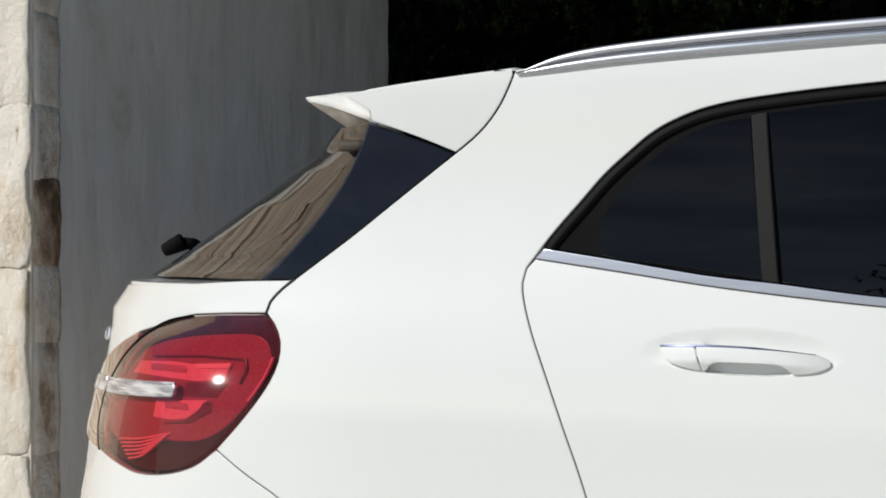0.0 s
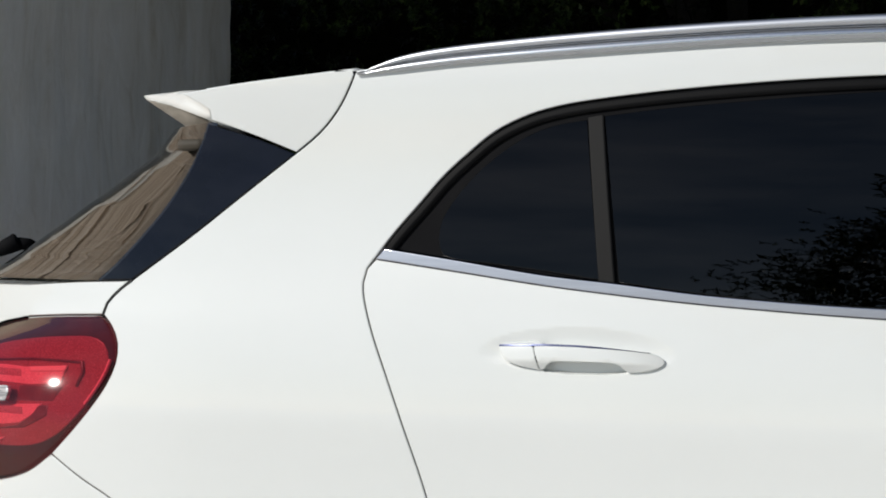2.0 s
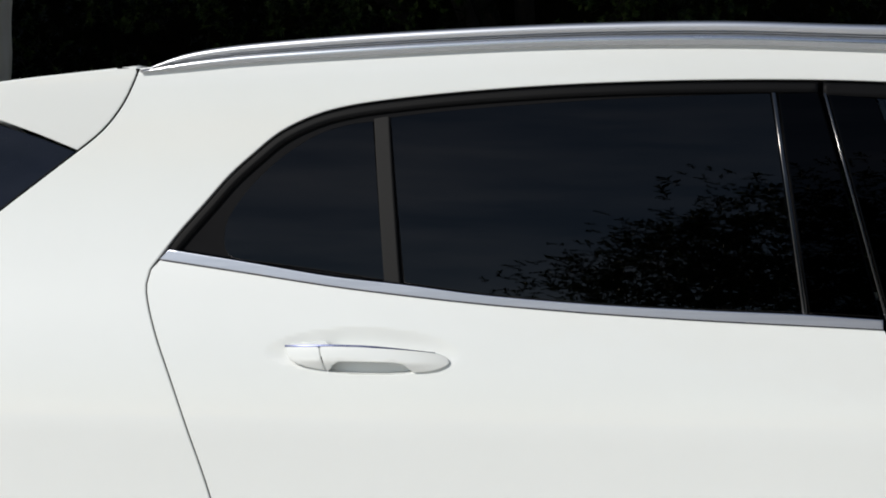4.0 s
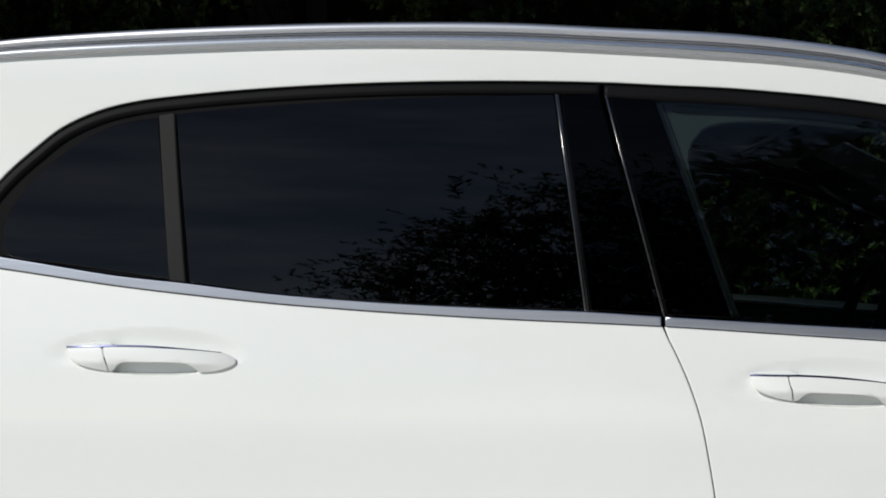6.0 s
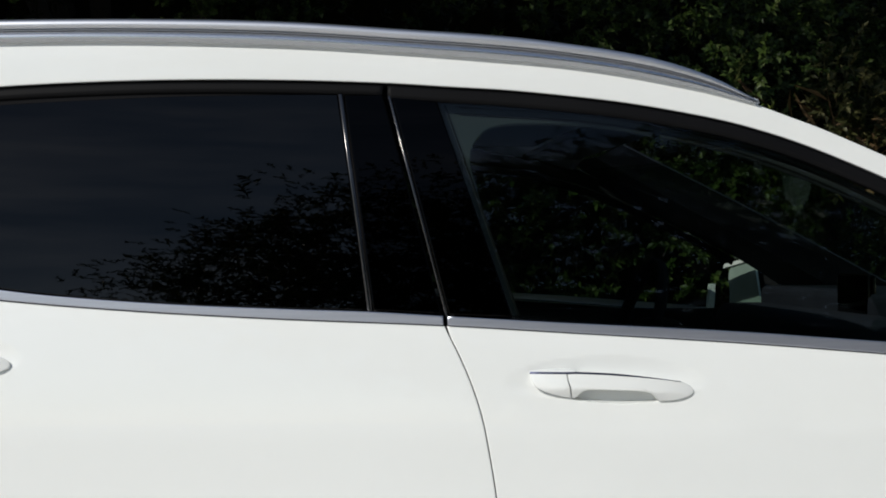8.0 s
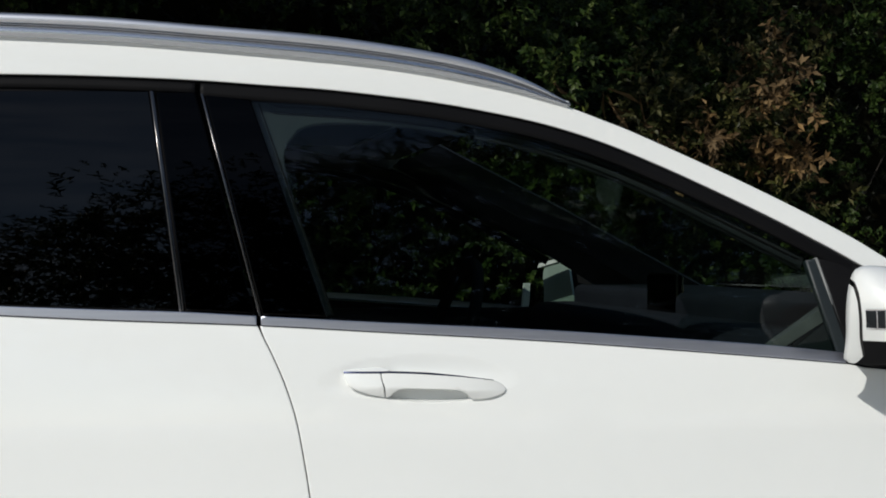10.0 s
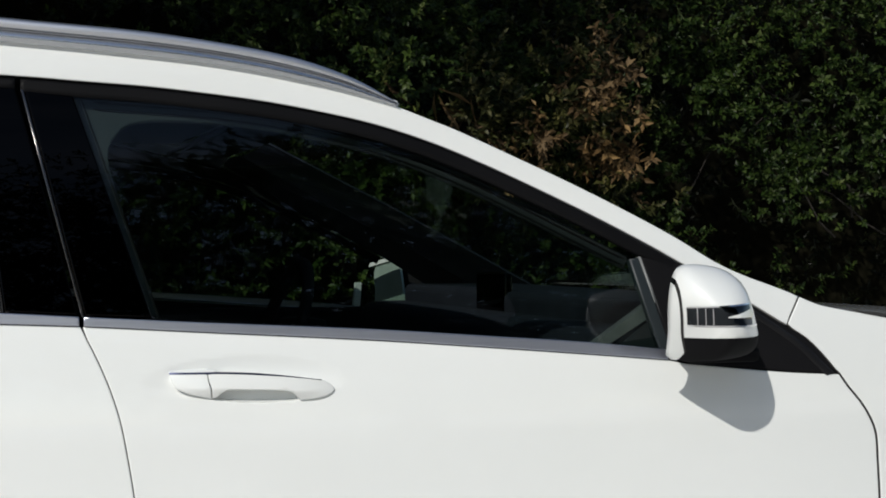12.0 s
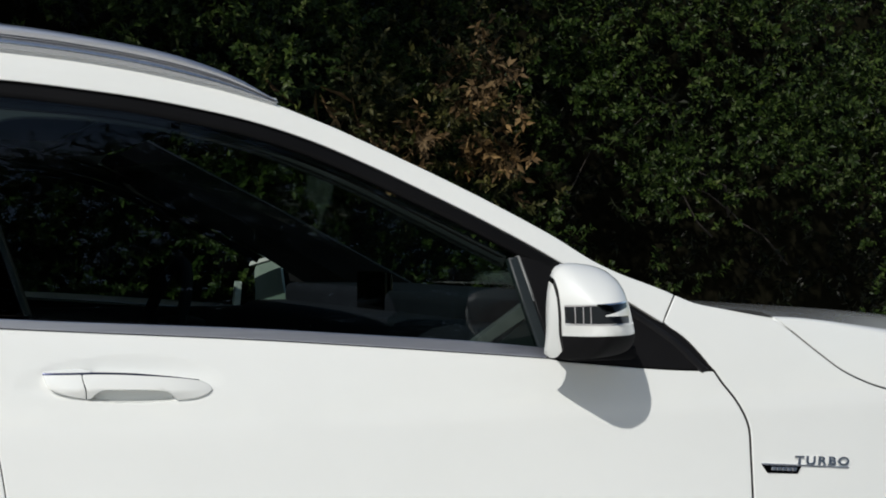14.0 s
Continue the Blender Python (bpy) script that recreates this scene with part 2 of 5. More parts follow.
varied(BARK, coords(BARK, (1, 1, 0.2)), 25, [(0.3, (0.010, 0.008, 0.006)), (0.7, (0.026, 0.021, 0.016))])
bump(BARK, noise_of(BARK, coords(BARK, (1, 1, 0.2)), 30), 0.8, 0.01)


# Near-black colour that stands for the shade deep in the hedge.
HEDGE_SHADE = material("hedge_shade", (0.002, 0.003, 0.0015), 0.95, spec=0.0)
varied(HEDGE_SHADE, coords(HEDGE_SHADE), 30, [(0.35, (0.004, 0.0042, 0.0025)), (0.7, (0.010, 0.0095, 0.006))])


def leaf_material(name, stops, rough=0.42, spec=0.15, through=0.22):
    """Leaves that differ one by one and, more gently, from branch to branch; some light comes through them."""
    m = material(name, stops[0][1], rough, spec=spec)
    g = m.node_tree.nodes.new("ShaderNodeNewGeometry")
    tone = ramp(m, g.outputs["Random Per Island"], stops)
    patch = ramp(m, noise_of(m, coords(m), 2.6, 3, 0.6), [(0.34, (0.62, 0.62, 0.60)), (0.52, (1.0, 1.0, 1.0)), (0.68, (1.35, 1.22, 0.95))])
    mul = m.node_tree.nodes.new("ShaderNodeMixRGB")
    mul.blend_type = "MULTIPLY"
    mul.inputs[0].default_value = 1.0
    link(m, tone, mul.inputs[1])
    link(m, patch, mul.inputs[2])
    link(m, mul.outputs[0], bsdf(m).inputs["Base Color"])
    leafy, add = node(m, "ShaderNodeBsdfTranslucent"), node(m, "ShaderNodeMixShader", Fac=through)
    link(m, mul.outputs[0], leafy.inputs["Color"])
    link(m, bsdf(m).outputs[0], add.inputs[1])
    link(m, leafy.outputs[0], add.inputs[2])
    link(m, add.outputs[0], m.node_tree.nodes["Material Output"].inputs["Surface"])
    return m


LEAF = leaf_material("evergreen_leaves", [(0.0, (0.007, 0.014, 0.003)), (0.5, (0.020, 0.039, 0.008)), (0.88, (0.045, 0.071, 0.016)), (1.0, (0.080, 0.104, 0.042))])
# Darker copy of the hedge leaves, with the hedge's inner shade in its colour.
LEAF_SHADE = leaf_material("shade_darkened_leaves", [(0.0, (0.004, 0.006, 0.002)), (1.0, (0.012, 0.016, 0.006))])
LEAF_BROWN = leaf_material("withered_leaves", [(0.0, (0.040, 0.026, 0.012)), (0.6, (0.105, 0.068, 0.032)), (1.0, (0.21, 0.145, 0.075))], 0.6)
LEAF_OLIVE = leaf_material("yellowing_leaves", [(0.0, (0.020, 0.024, 0.007)), (0.7, (0.050, 0.052, 0.017)), (1.0, (0.11, 0.105, 0.045))])
LEAF_FRESH = leaf_material("fresh_leaves", [(0.0, (0.10, 0.13, 0.03)), (1.0, (0.20, 0.22, 0.06))])
LEAF_FAR = leaf_material("far_evergreen_leaves", [(0.0, (0.012, 0.020, 0.006)), (0.6, (0.029, 0.045, 0.014)), (1.0, (0.07, 0.095, 0.03))])


# ---- building helpers ----
def curve(points, step=0.012):
    """A smooth line through points, cut into short pieces."""
    p = [np.array(q, float) for q in points]
    if len(p) == 2:
        n = max(1, int(np.linalg.norm(p[1] - p[0]) / step))
        return [tuple(p[0] + (p[1] - p[0]) * i / n) for i in range(n + 1)]
    out = []
    for i in range(len(p) - 1):
        a, b, c, d = p[i - 1] if i else 2 * p[0] - p[1], p[i], p[i + 1], p[i + 2] if i + 2 < len(p) else 2 * p[-1] - p[-2]
        n = max(1, int(np.linalg.norm(c - b) / step))
        t1 = (c - a) * np.linalg.norm(c - b) / (np.linalg.norm(c - a) + 1e-9)
        t2 = (d - b) * np.linalg.norm(c - b) / (np.linalg.norm(d - b) + 1e-9)
        for k in range(n):
            t = k / n
            h = (2 * t**3 - 3 * t**2 + 1) * b + (t**3 - 2 * t**2 + t) * t1 + (3 * t**2 - 2 * t**3) * c + (t**3 - t**2) * t2
            out.append(tuple(h))
    return out + [tuple(p[-1])]


def chain(*lines):
    out = []
    for line in lines:
        for q in line:
            if not out or np.hypot(q[0] - out[-1][0], q[1] - out[-1][1]) > 0.0035:
                out.append(q)
    if np.hypot(out[0][0] - out[-1][0], out[0][1] - out[-1][1]) < 0.0035:
        out.pop()
    return out


def level(line, s):
    """The height of a curve at s."""
    q = sorted(line)
    return float(np.interp(s, [a for a, _ in q], [b for _, b in q]))


def ccw(poly):
    a = np.array(poly, float)
    area = np.sum(a[:, 0] * np.roll(a[:, 1], -1) - np.roll(a[:, 0], -1) * a[:, 1])
    return a if area > 0 else a[::-1]


def out_dirs(a):
    e1, e2 = a - np.roll(a, 1, 0), np.roll(a, -1, 0) - a
    n1, n2 = np.stack([e1[:, 1], -e1[:, 0]], 1), np.stack([e2[:, 1], -e2[:, 0]], 1)
    n1 /= np.linalg.norm(n1, axis=1, keepdims=True) + 1e-12
    n2 /= np.linalg.norm(n2, axis=1, keepdims=True) + 1e-12
    n = n1 + n2
    n /= np.linalg.norm(n, axis=1, keepdims=True) + 1e-9
    return n, 1 / np.maximum((n * n1).sum(1), 0.55)


def inside(points, a):
    x, y = points[:, 0:1], points[:, 1:2]
    x1, y1, x2, y2 = a[:, 0], a[:, 1], np.roll(a[:, 0], -1), np.roll(a[:, 1], -1)
    cross = (y1 > y) != (y2 > y)
    at = x1 + (y - y1) * (x2 - x1) / np.where(y2 == y1, 1e-12, y2 - y1)
    return ((cross & (x < at)).sum(1) % 2) == 1


def clearance(points, a):
    b = np.roll(a, -1, 0)
    d = b - a
    t = ((points[:, None] - a) * d).sum(2) / ((d * d).sum(1) + 1e-12)
    q = a + t.clip(0, 1)[..., None] * d
    return np.sqrt(((points[:, None] - q) ** 2).sum(2)).min(1)


# ---- the car's flank: s runs along the car and round its tail, z up ----
SLOPE_Z = [0.20, 0.50, 0.78, 0.884, 0.904, 0.96, 1.05, 1.30, 1.40, 1.50]
SLOPE_K = [-0.10, -0.03, -0.01, -0.045, 0.05, 0.08, 0.14, 0.25, 0.31, 0.60]
HEIGHTS = np.linspace(0.2, 1.6, 281)
rates = np.interp(HEIGHTS, SLOPE_Z, SLOPE_K)
LEAN = np.concatenate([[0], np.cumsum((rates[1:] + rates[:-1]) / 2 * np.diff(HEIGHTS))])
LEAN -= np.interp(0.96, HEIGHTS, LEAN)
TAIL_X, TAIL_N, MID = 0.50, 2.7, 0.90
TAIL_Z, TAIL_A = [0.3, 0.68, 0.75, 0.83, 0.89, 0.94, 1.02, 1.05, 1.08, 1.5], [1.02, 1.011, 0.992, 0.979, 0.959, 0.939, 0.924, 0.925, 0.89, 0.87]


def flank(s, z):
    lean = float(np.interp(z, HEIGHTS, LEAN))
    half = MID - lean
    if s >= TAIL_X:
        f, g = max(0.0, s - 2.45), max(0.0, s - 3.35)
        return Vector((s, lean + 0.07 * f * f + 0.8 * g * g, z))
    a = float(np.interp(z, TAIL_Z, TAIL_A))
    p = min((TAIL_X - s) / a, math.pi / 2)
    r = (math.sin(p) ** TAIL_N + math.cos(p) ** TAIL_N) ** (-1 / TAIL_N)
    return Vector((TAIL_X - a * r * math.sin(p), lean + half * (1 - r * math.cos(p)), z))


def shaped(off):
    """The flank, moved outward by off(s, z) or a number."""
    def place(s, z):
        p = flank(s, z)
        d = off(s, z) if callable(off) else off
        if s < TAIL_X - 0.02:
            e = 1e-3
            t = flank(s + e, z) - flank(s - e, z)
            n = Vector((t.y, -t.x, 0)).normalized()
            return p + n * d
        return Vector((p.x, p.y - d, p.z))
    return place


def basis(place, s, z):
    e = 6e-4
    a, b = place(s + e, z) - place(s - e, z), place(s, z + e) - place(s, z - e)
    n = a.cross(b).normalized()
    return a.normalized(), b.normalized(), n if n.y < 0 or abs(n.y) < 0.3 and n.x < 0 else -n


def link_mesh(name, verts, faces, normals, mat, parent, label="", smooth=True, dark=None, seam=None):
    me = bpy.data.meshes.new(name)
    me.from_pydata([tuple(v) for v in verts], [], faces)
    me.materials.append(mat)
    if dark is not None and mat is PAINT:
        me.materials.append(seam)
        me.polygons.foreach_set("material_index", dark)
    if smooth:
        me.polygons.foreach_set("use_smooth", [True] * len(me.polygons))
    if normals is not None:
        me.normals_split_custom_set_from_vertices([tuple(n) for n in normals])
    ob = new(name, me)
    if parent:
        ob.parent, ob.matrix_parent_inverse = parent, parent_inverse(parent)
    if label:
        ob["label"] = label
    return ob


FAR_SIDE = {}


def parent_inverse(ob):
    m = Matrix.Translation(ob.location)
    if ob.parent:
        m = Matrix.Identity(4)
    return m.inverted()


def part(name, bm, mat, parent, label="", smooth=False):
    me = bpy.data.meshes.new(name)
    bmesh.ops.recalc_face_normals(bm, faces=bm.faces)
    bm.to_mesh(me)
    bm.free()
    me.materials.append(mat)
    if smooth:
        me.polygons.foreach_set("use_smooth", [True] * len(me.polygons))
    ob = new(name, me)
    if parent:
        ob.parent, ob.matrix_parent_inverse = parent, parent_inverse(parent)
    if label:
        ob["label"] = label
    return ob


def leaned(n, s, z, tilt):
    """A shading normal turned by tilt(s, z) to dim panels or set lens glints."""
    return (n + tilt(s, z)).normalized() if tilt else n


def dense(points, step=0.010):
    """A closed outline with its straight sides cut into short pieces."""
    out = []
    for a, b in zip(points, points[1:] + points[:1]):
        out += curve([a, b], step)[:-1]
    return out


def panel(name, outline, mat, parent, off=0.0, gap=0.0014, inset=0.0022, drop=0.0018, depth=0.014, step=0.03, fine=(), label="", far=True, dark_edges=True, seam=None, tilt=None):
    """A sheet-metal, glass or plastic piece laid on the flank, with rounded and returned edges; also on the far side."""
    a = ccw(outline)
    n2, miter = out_dirs(a)
    outer, inner = a - n2 * (gap * miter)[:, None], a - n2 * ((gap + inset) * miter)[:, None]
    lo, hi = inner.min(0), inner.max(0)
    grid = [np.stack(np.meshgrid(np.arange(lo[0] + step / 2, hi[0], step), np.arange(lo[1] + step / 2, hi[1], step)), -1).reshape(-1, 2)]
    for cx, cz, rx, rz, st in fine:
        g = np.stack(np.meshgrid(np.arange(cx - rx, cx + rx, st), np.arange(cz - rz, cz + rz, st)), -1).reshape(-1, 2)
        grid[0] = grid[0][(abs(grid[0][:, 0] - cx) > rx) | (abs(grid[0][:, 1] - cz) > rz)]
        grid.append(g)
    pts = np.concatenate(grid)
    if len(pts):
        pts = pts[inside(pts, inner)]
    if len(pts):
        pts = pts[clearance(pts, inner) > 0.3 * min(step, 0.02)]
    from mathutils.geometry import delaunay_2d_cdt
    k = len(inner)
    co = [Vector(q) for q in inner] + [Vector(q) for q in pts]
    vs, _, fs, *_ = delaunay_2d_cdt(co, [], [list(range(k))], 1, 1e-6)
    place = shaped(off)
    verts = [place(v.x, v.y) for v in vs]
    normals = [leaned(basis(place, v.x, v.y)[2], v.x, v.y, tilt) for v in vs]
    faces = [tuple(f) for f in fs]
    base = len(verts)
    for ring, sink in ((inner, 0), (outer, drop), (outer, depth)):
        for (s, z), (ds, dz) in zip(ring, n2):
            ta, tb, n = basis(place, s, z)
            n = leaned(n, s, z, tilt)
            side = (ta * ds + tb * dz).normalized()
            verts.append(place(s, z) - n * sink)
            normals.append(n if sink == 0 else (n + side).normalized() if sink == drop else side)
    for r in range(2):
        for i in range(k):
            j = (i + 1) % k
            p, q = base + r * k, base + (r + 1) * k
            faces.append((p + i, q + i, q + j, p + j))
    fixed = []
    for f in faces:
        c = (verts[f[1]] - verts[f[0]]).cross(verts[f[2]] - verts[f[0]])
        fixed.append(f if c.dot(normals[f[0]] + normals[f[1]] + normals[f[2]]) >= 0 else f[::-1])
    dark = [0] * (len(faces) - k) + [1] * k if dark_edges else None
    ob = link_mesh(name, verts, fixed, normals, mat, parent, label, dark=dark, seam=seam or SEAM)
    if far:
        mv = [Vector((v.x, 2 * MID - v.y, v.z)) for v in verts]
        mn = [Vector((n.x, -n.y, n.z)) for n in normals]
        FAR_SIDE[ob] = link_mesh(name, mv, [f[::-1] for f in fixed], mn, mat, FAR_SIDE.get(parent, parent), label, dark=dark, seam=seam or SEAM)
    return ob


def loft(name, line, mat, parent, crown=0.03, push=0.0, n=14, under=0.012, label="", power=2.0):
    """A sheet spanned from a line on the near flank to the same line on the far one, crowned; closed below."""
    top, rows = [], len(line)
    for p in line:
        rise = crown(p[0]) if callable(crown) else crown
        for j in range(n + 1):
            u = 2 * j / n - 1
            c = 1 - abs(u) ** power
            top.append(Vector((p[0] + push * c, MID + u * (MID - p[1]), p[2] + rise * c)))
    verts = top + [v - Vector((0, 0, under)) for v in top]
    m, faces = len(top), []
    for i in range(rows - 1):
        for j in range(n):
            a, b = i * (n + 1) + j, (i + 1) * (n + 1) + j
            faces += [(a, b, b + 1, a + 1), (m + a, m + a + 1, m + b + 1, m + b)]
    bm = bmesh.new()
    vv = [bm.verts.new(v) for v in verts]
    for f in faces:
        bm.faces.new([vv[i] for i in f])
    edge = [i * (n + 1) for i in range(rows)] + [(rows - 1) * (n + 1) + j for j in range(1, n + 1)]
    edge += [i * (n + 1) + n for i in range(rows - 2, -1, -1)] + [j for j in range(n - 1, 0, -1)]
    for a, b in zip(edge, edge[1:] + edge[:1]):
        bm.faces.new((vv[a], vv[b], vv[m + b], vv[m + a]))
    return part(name, bm, mat, parent, label, smooth=True)


def box(bm, lo, hi, bevel=0.0, segments=2):
    r = bmesh.ops.create_cube(bm, size=1.0)
    for v in r["verts"]:
        v.co = Vector([l + (h - l) * (c + 0.5) for l, h, c in zip(lo, hi, v.co)])
    if bevel:
        edges = {e for v in r["verts"] for e in v.link_edges}
        bmesh.ops.bevel(bm, geom=list(edges), offset=bevel, segments=segments, profile=0.6, affect="EDGES")
    return bm


def boxed(name, lo, hi, mat, parent, bevel=0.01, label="", segments=2):
    return part(name, box(bmesh.new(), lo, hi, bevel, segments), mat, parent, label, smooth=True)


def thing(name, at, label, category, group="", kind=""):
    e = new(name)
    e.location = at
    return tagged(e, label, category, group, kind)


def tube(name, points, radius, mat, parent, label="", sides=8):
    """A bar along points; radius may be a list."""
    bm = bmesh.new()
    rings = []
    for i, p in enumerate(points):
        p = Vector(p)
        d = (Vector(points[min(i + 1, len(points) - 1)]) - Vector(points[max(i - 1, 0)])).normalized()
        u = d.orthogonal().normalized()
        if rings:
            u = (last - d * last.dot(d)).normalized()
        last = u
        w = d.cross(u)
        r = radius[i] if isinstance(radius, (list, tuple)) else radius
        rings.append([bm.verts.new(p + (u * math.cos(a) + w * math.sin(a)) * r) for a in (2 * math.pi * k / sides for k in range(sides))])
    for a, b in zip(rings, rings[1:]):
        for k in range(sides):
            bm.faces.new((a[k], a[(k + 1) % sides], b[(k + 1) % sides], b[k]))
    bm.faces.new(rings[0][::-1])
    bm.faces.new(rings[-1])
    return part(name, bm, mat, parent, label, smooth=True)


# ---- lines of the car, as (s, z) ----
SPOILER_GAP = curve([(0.601, 1.432), (0.598, 1.414), (0.584, 1.375), (0.564, 1.343), (0.543, 1.321), (0.518, 1.301)])
PANEL_LOW = curve([(0.518, 1.301), (0.425, 1.229), (0.352, 1.173), (0.256, 1.106)])
PANEL_IN = curve([(0.362, 1.353), (0.355, 1.320), (0.336, 1.271), (0.306, 1.222), (0.265, 1.173), (0.223, 1.130), (0.193, 1.105)])
LIP_GAP = curve([(0.256, 1.106), (0.236, 1.092), (0.214, 1.070), (0.208, 1.052)])
LAMP_RIGHT = curve([(0.208, 1.052), (0.225, 1.034), (0.237, 1.008), (0.235, 0.977), (0.220, 0.945), (0.195, 0.911), (0.162, 0.875), (0.115, 0.830)])
LAMP_LOW = curve([(0.115, 0.830), (0.066, 0.799), (-0.002, 0.780), (-0.080, 0.774), (-0.139, 0.782), (-0.220, 0.797)])
LAMP_SPLIT = curve([(-0.220, 0.797), (-0.233, 0.846), (-0.212, 0.903), (-0.160, 0.956), (-0.087, 1.000), (-0.009, 1.033), (0.058, 1.046)])
LAMP_TOP = curve([(0.058, 1.046), (0.128, 1.050), (0.208, 1.052)])
LAMP_FAR = curve([(-0.220, 0.797), (-0.320, 0.806), (-0.420, 0.830), (-0.520, 0.870), (-0.500, 0.915), (-0.360, 0.925), (-0.240, 0.966), (-0.160, 0.994), (-0.098, 1.012)])
SPLIT_IN = [p for p in LAMP_SPLIT if p[0] < -0.085 or p[1] < 0.95]
LIP_TOP = curve([(-0.80, 1.089), (-0.40, 1.090), (-0.136, 1.093), (0.010, 1.096), (0.144, 1.103), (0.256, 1.106)])
BUMPER_GAP = curve([(0.115, 0.830), (0.172, 0.796), (0.237, 0.762), (0.290, 0.720), (0.315, 0.660), (0.318, 0.45)])
REAR_ARCH = [(0.66 + 0.36 * math.sin(a), 0.33 + 0.36 * math.cos(a)) for a in np.linspace(-1.25, 1.35, 40)]
FRONT_ARCH = [(3.36 + 0.36 * math.sin(a), 0.33 + 0.36 * math.cos(a)) for a in np.linspace(-1.55, 1.35, 40)]
DOOR_REAR = curve([(0.660, 1.141), (0.649, 1.126), (0.644, 1.105), (0.647, 1.080), (0.662, 1.031), (0.686, 0.970), (0.718, 0.886), (0.749, 0.797), (0.785, 0.665)])
WINDOW_TOP = curve([(0.671, 1.156), (0.691, 1.182), (0.727, 1.224), (0.759, 1.262), (0.792, 1.293), (0.832, 1.326), (0.882, 1.350), (0.932, 1.363), (0.991, 1.371), (1.090, 1.380), (1.211, 1.387),
                    (1.329, 1.3905), (1.459, 1.391), (1.600, 1.388), (1.694, 1.383), (1.773, 1.379), (1.852, 1.372), (1.934, 1.363), (2.016, 1.350), (2.099, 1.333), (2.183, 1.308), (2.267, 1.275),
                    (2.353, 1.237), (2.439, 1.197), (2.527, 1.153), (2.566, 1.132)])
CORNER_TOP = curve([(2.566, 1.132), (2.630, 1.098), (2.688, 1.066), (2.746, 1.033)])
CORNER_END = curve([(2.746, 1.033), (2.781, 1.012), (2.811, 0.984), (2.835, 0.957)])
PILLAR_END = curve([(2.746, 1.036), (2.771, 1.079)])
PILLAR_TOP = curve([(2.138, 1.362), (2.186, 1.344), (2.228, 1.328), (2.313, 1.291), (2.399, 1.2525), (2.486, 1.211), (2.566, 1.170), (2.628, 1.134), (2.676, 1.113), (2.726, 1.096), (2.771, 1.080)])
ROOF_LINE = curve([(0.604, 1.422), (0.683, 1.427), (0.771, 1.433), (0.940, 1.440), (1.215, 1.447), (1.458, 1.444), (1.620, 1.4355), (1.776, 1.425), (1.855, 1.418), (1.936, 1.407), (2.019, 1.392), (2.060, 1.3835), (2.138, 1.363)])
RAIL_LINE = curve([(0.612, 1.424), (0.666, 1.445), (0.723, 1.456), (0.810, 1.464), (0.950, 1.472), (1.131, 1.478), (1.295, 1.480), (1.458, 1.478), (1.619, 1.469), (1.778, 1.459), (1.899, 1.4445), (1.979, 1.4305), (2.039, 1.4135), (2.086, 1.3945), (2.137, 1.366)])
BELT_UP = curve([(0.676, 1.155), (0.794, 1.137), (0.919, 1.117), (1.021, 1.106), (1.146, 1.091), (1.305, 1.079), (1.460, 1.072), (1.572, 1.068), (1.679, 1.0615), (1.842, 1.052), (2.083, 1.039), (2.251, 1.027), (2.408, 1.015), (2.534, 1.002)])
BELT_LOW = curve([(0.662, 1.140), (0.795, 1.121), (0.919, 1.103), (1.038, 1.089), (1.144, 1.0785), (1.220, 1.0725), (1.305, 1.0665), (1.460, 1.058), (1.679, 1.0485), (1.842, 1.0385), (2.083, 1.0235), (2.251, 1.0105), (2.425, 0.996), (2.538, 0.986)])
DOOR_MID = curve([(1.679, 1.046), (1.695, 1.015), (1.714, 0.971), (1.729, 0.925), (1.737, 0.887), (1.749, 0.816), (1.770, 0.65), (1.790, 0.30)])
FENDER_REAR = curve([(2.835, 0.957), (2.851, 0.936), (2.872, 0.913), (2.891, 0.885), (2.901, 0.862), (2.905, 0.825), (2.910, 0.751), (2.915, 0.60), (2.92, 0.32)])
FENDER_TOP = curve([(2.771, 1.079), (2.807, 1.066), (2.848, 1.058), (2.880, 1.0525), (2.924, 1.046), (2.952, 1.041)])
HOOD_GAP = curve([(2.952, 1.041), (2.990, 1.018), (3.045, 0.980), (3.102, 0.945), (3.184, 0.916), (3.35, 0.885), (3.60, 0.850), (3.85, 0.80)])
HOOD_EDGE = curve([(2.952, 1.041), (3.049, 1.032), (3.191, 1.010), (3.45, 0.965), (3.70, 0.90), (3.85, 0.84)])


def cut(line, lo, hi):
    """The part of a line between two places along the car, with its ends exactly there."""
    q = [p for p in line if lo + 0.002 < p[0] < hi - 0.002]
    return [(lo, level(line, lo))] + q + [(hi, level(line, hi))]


def lowered(line, by):
    a = np.array(line)
    d = np.gradient(a, axis=0)
    n = np.stack([d[:, 1], -d[:, 0]], 1)
    n /= np.linalg.norm(n, axis=1, keepdims=True)
    return [tuple(q) for q in a + n * by]


def back(line):
    return line[::-1]


# ---- the car ----
car = thing("car", (1.6, MID, 0), "white compact crossover car with roof rails parked on pale gravel", "car")


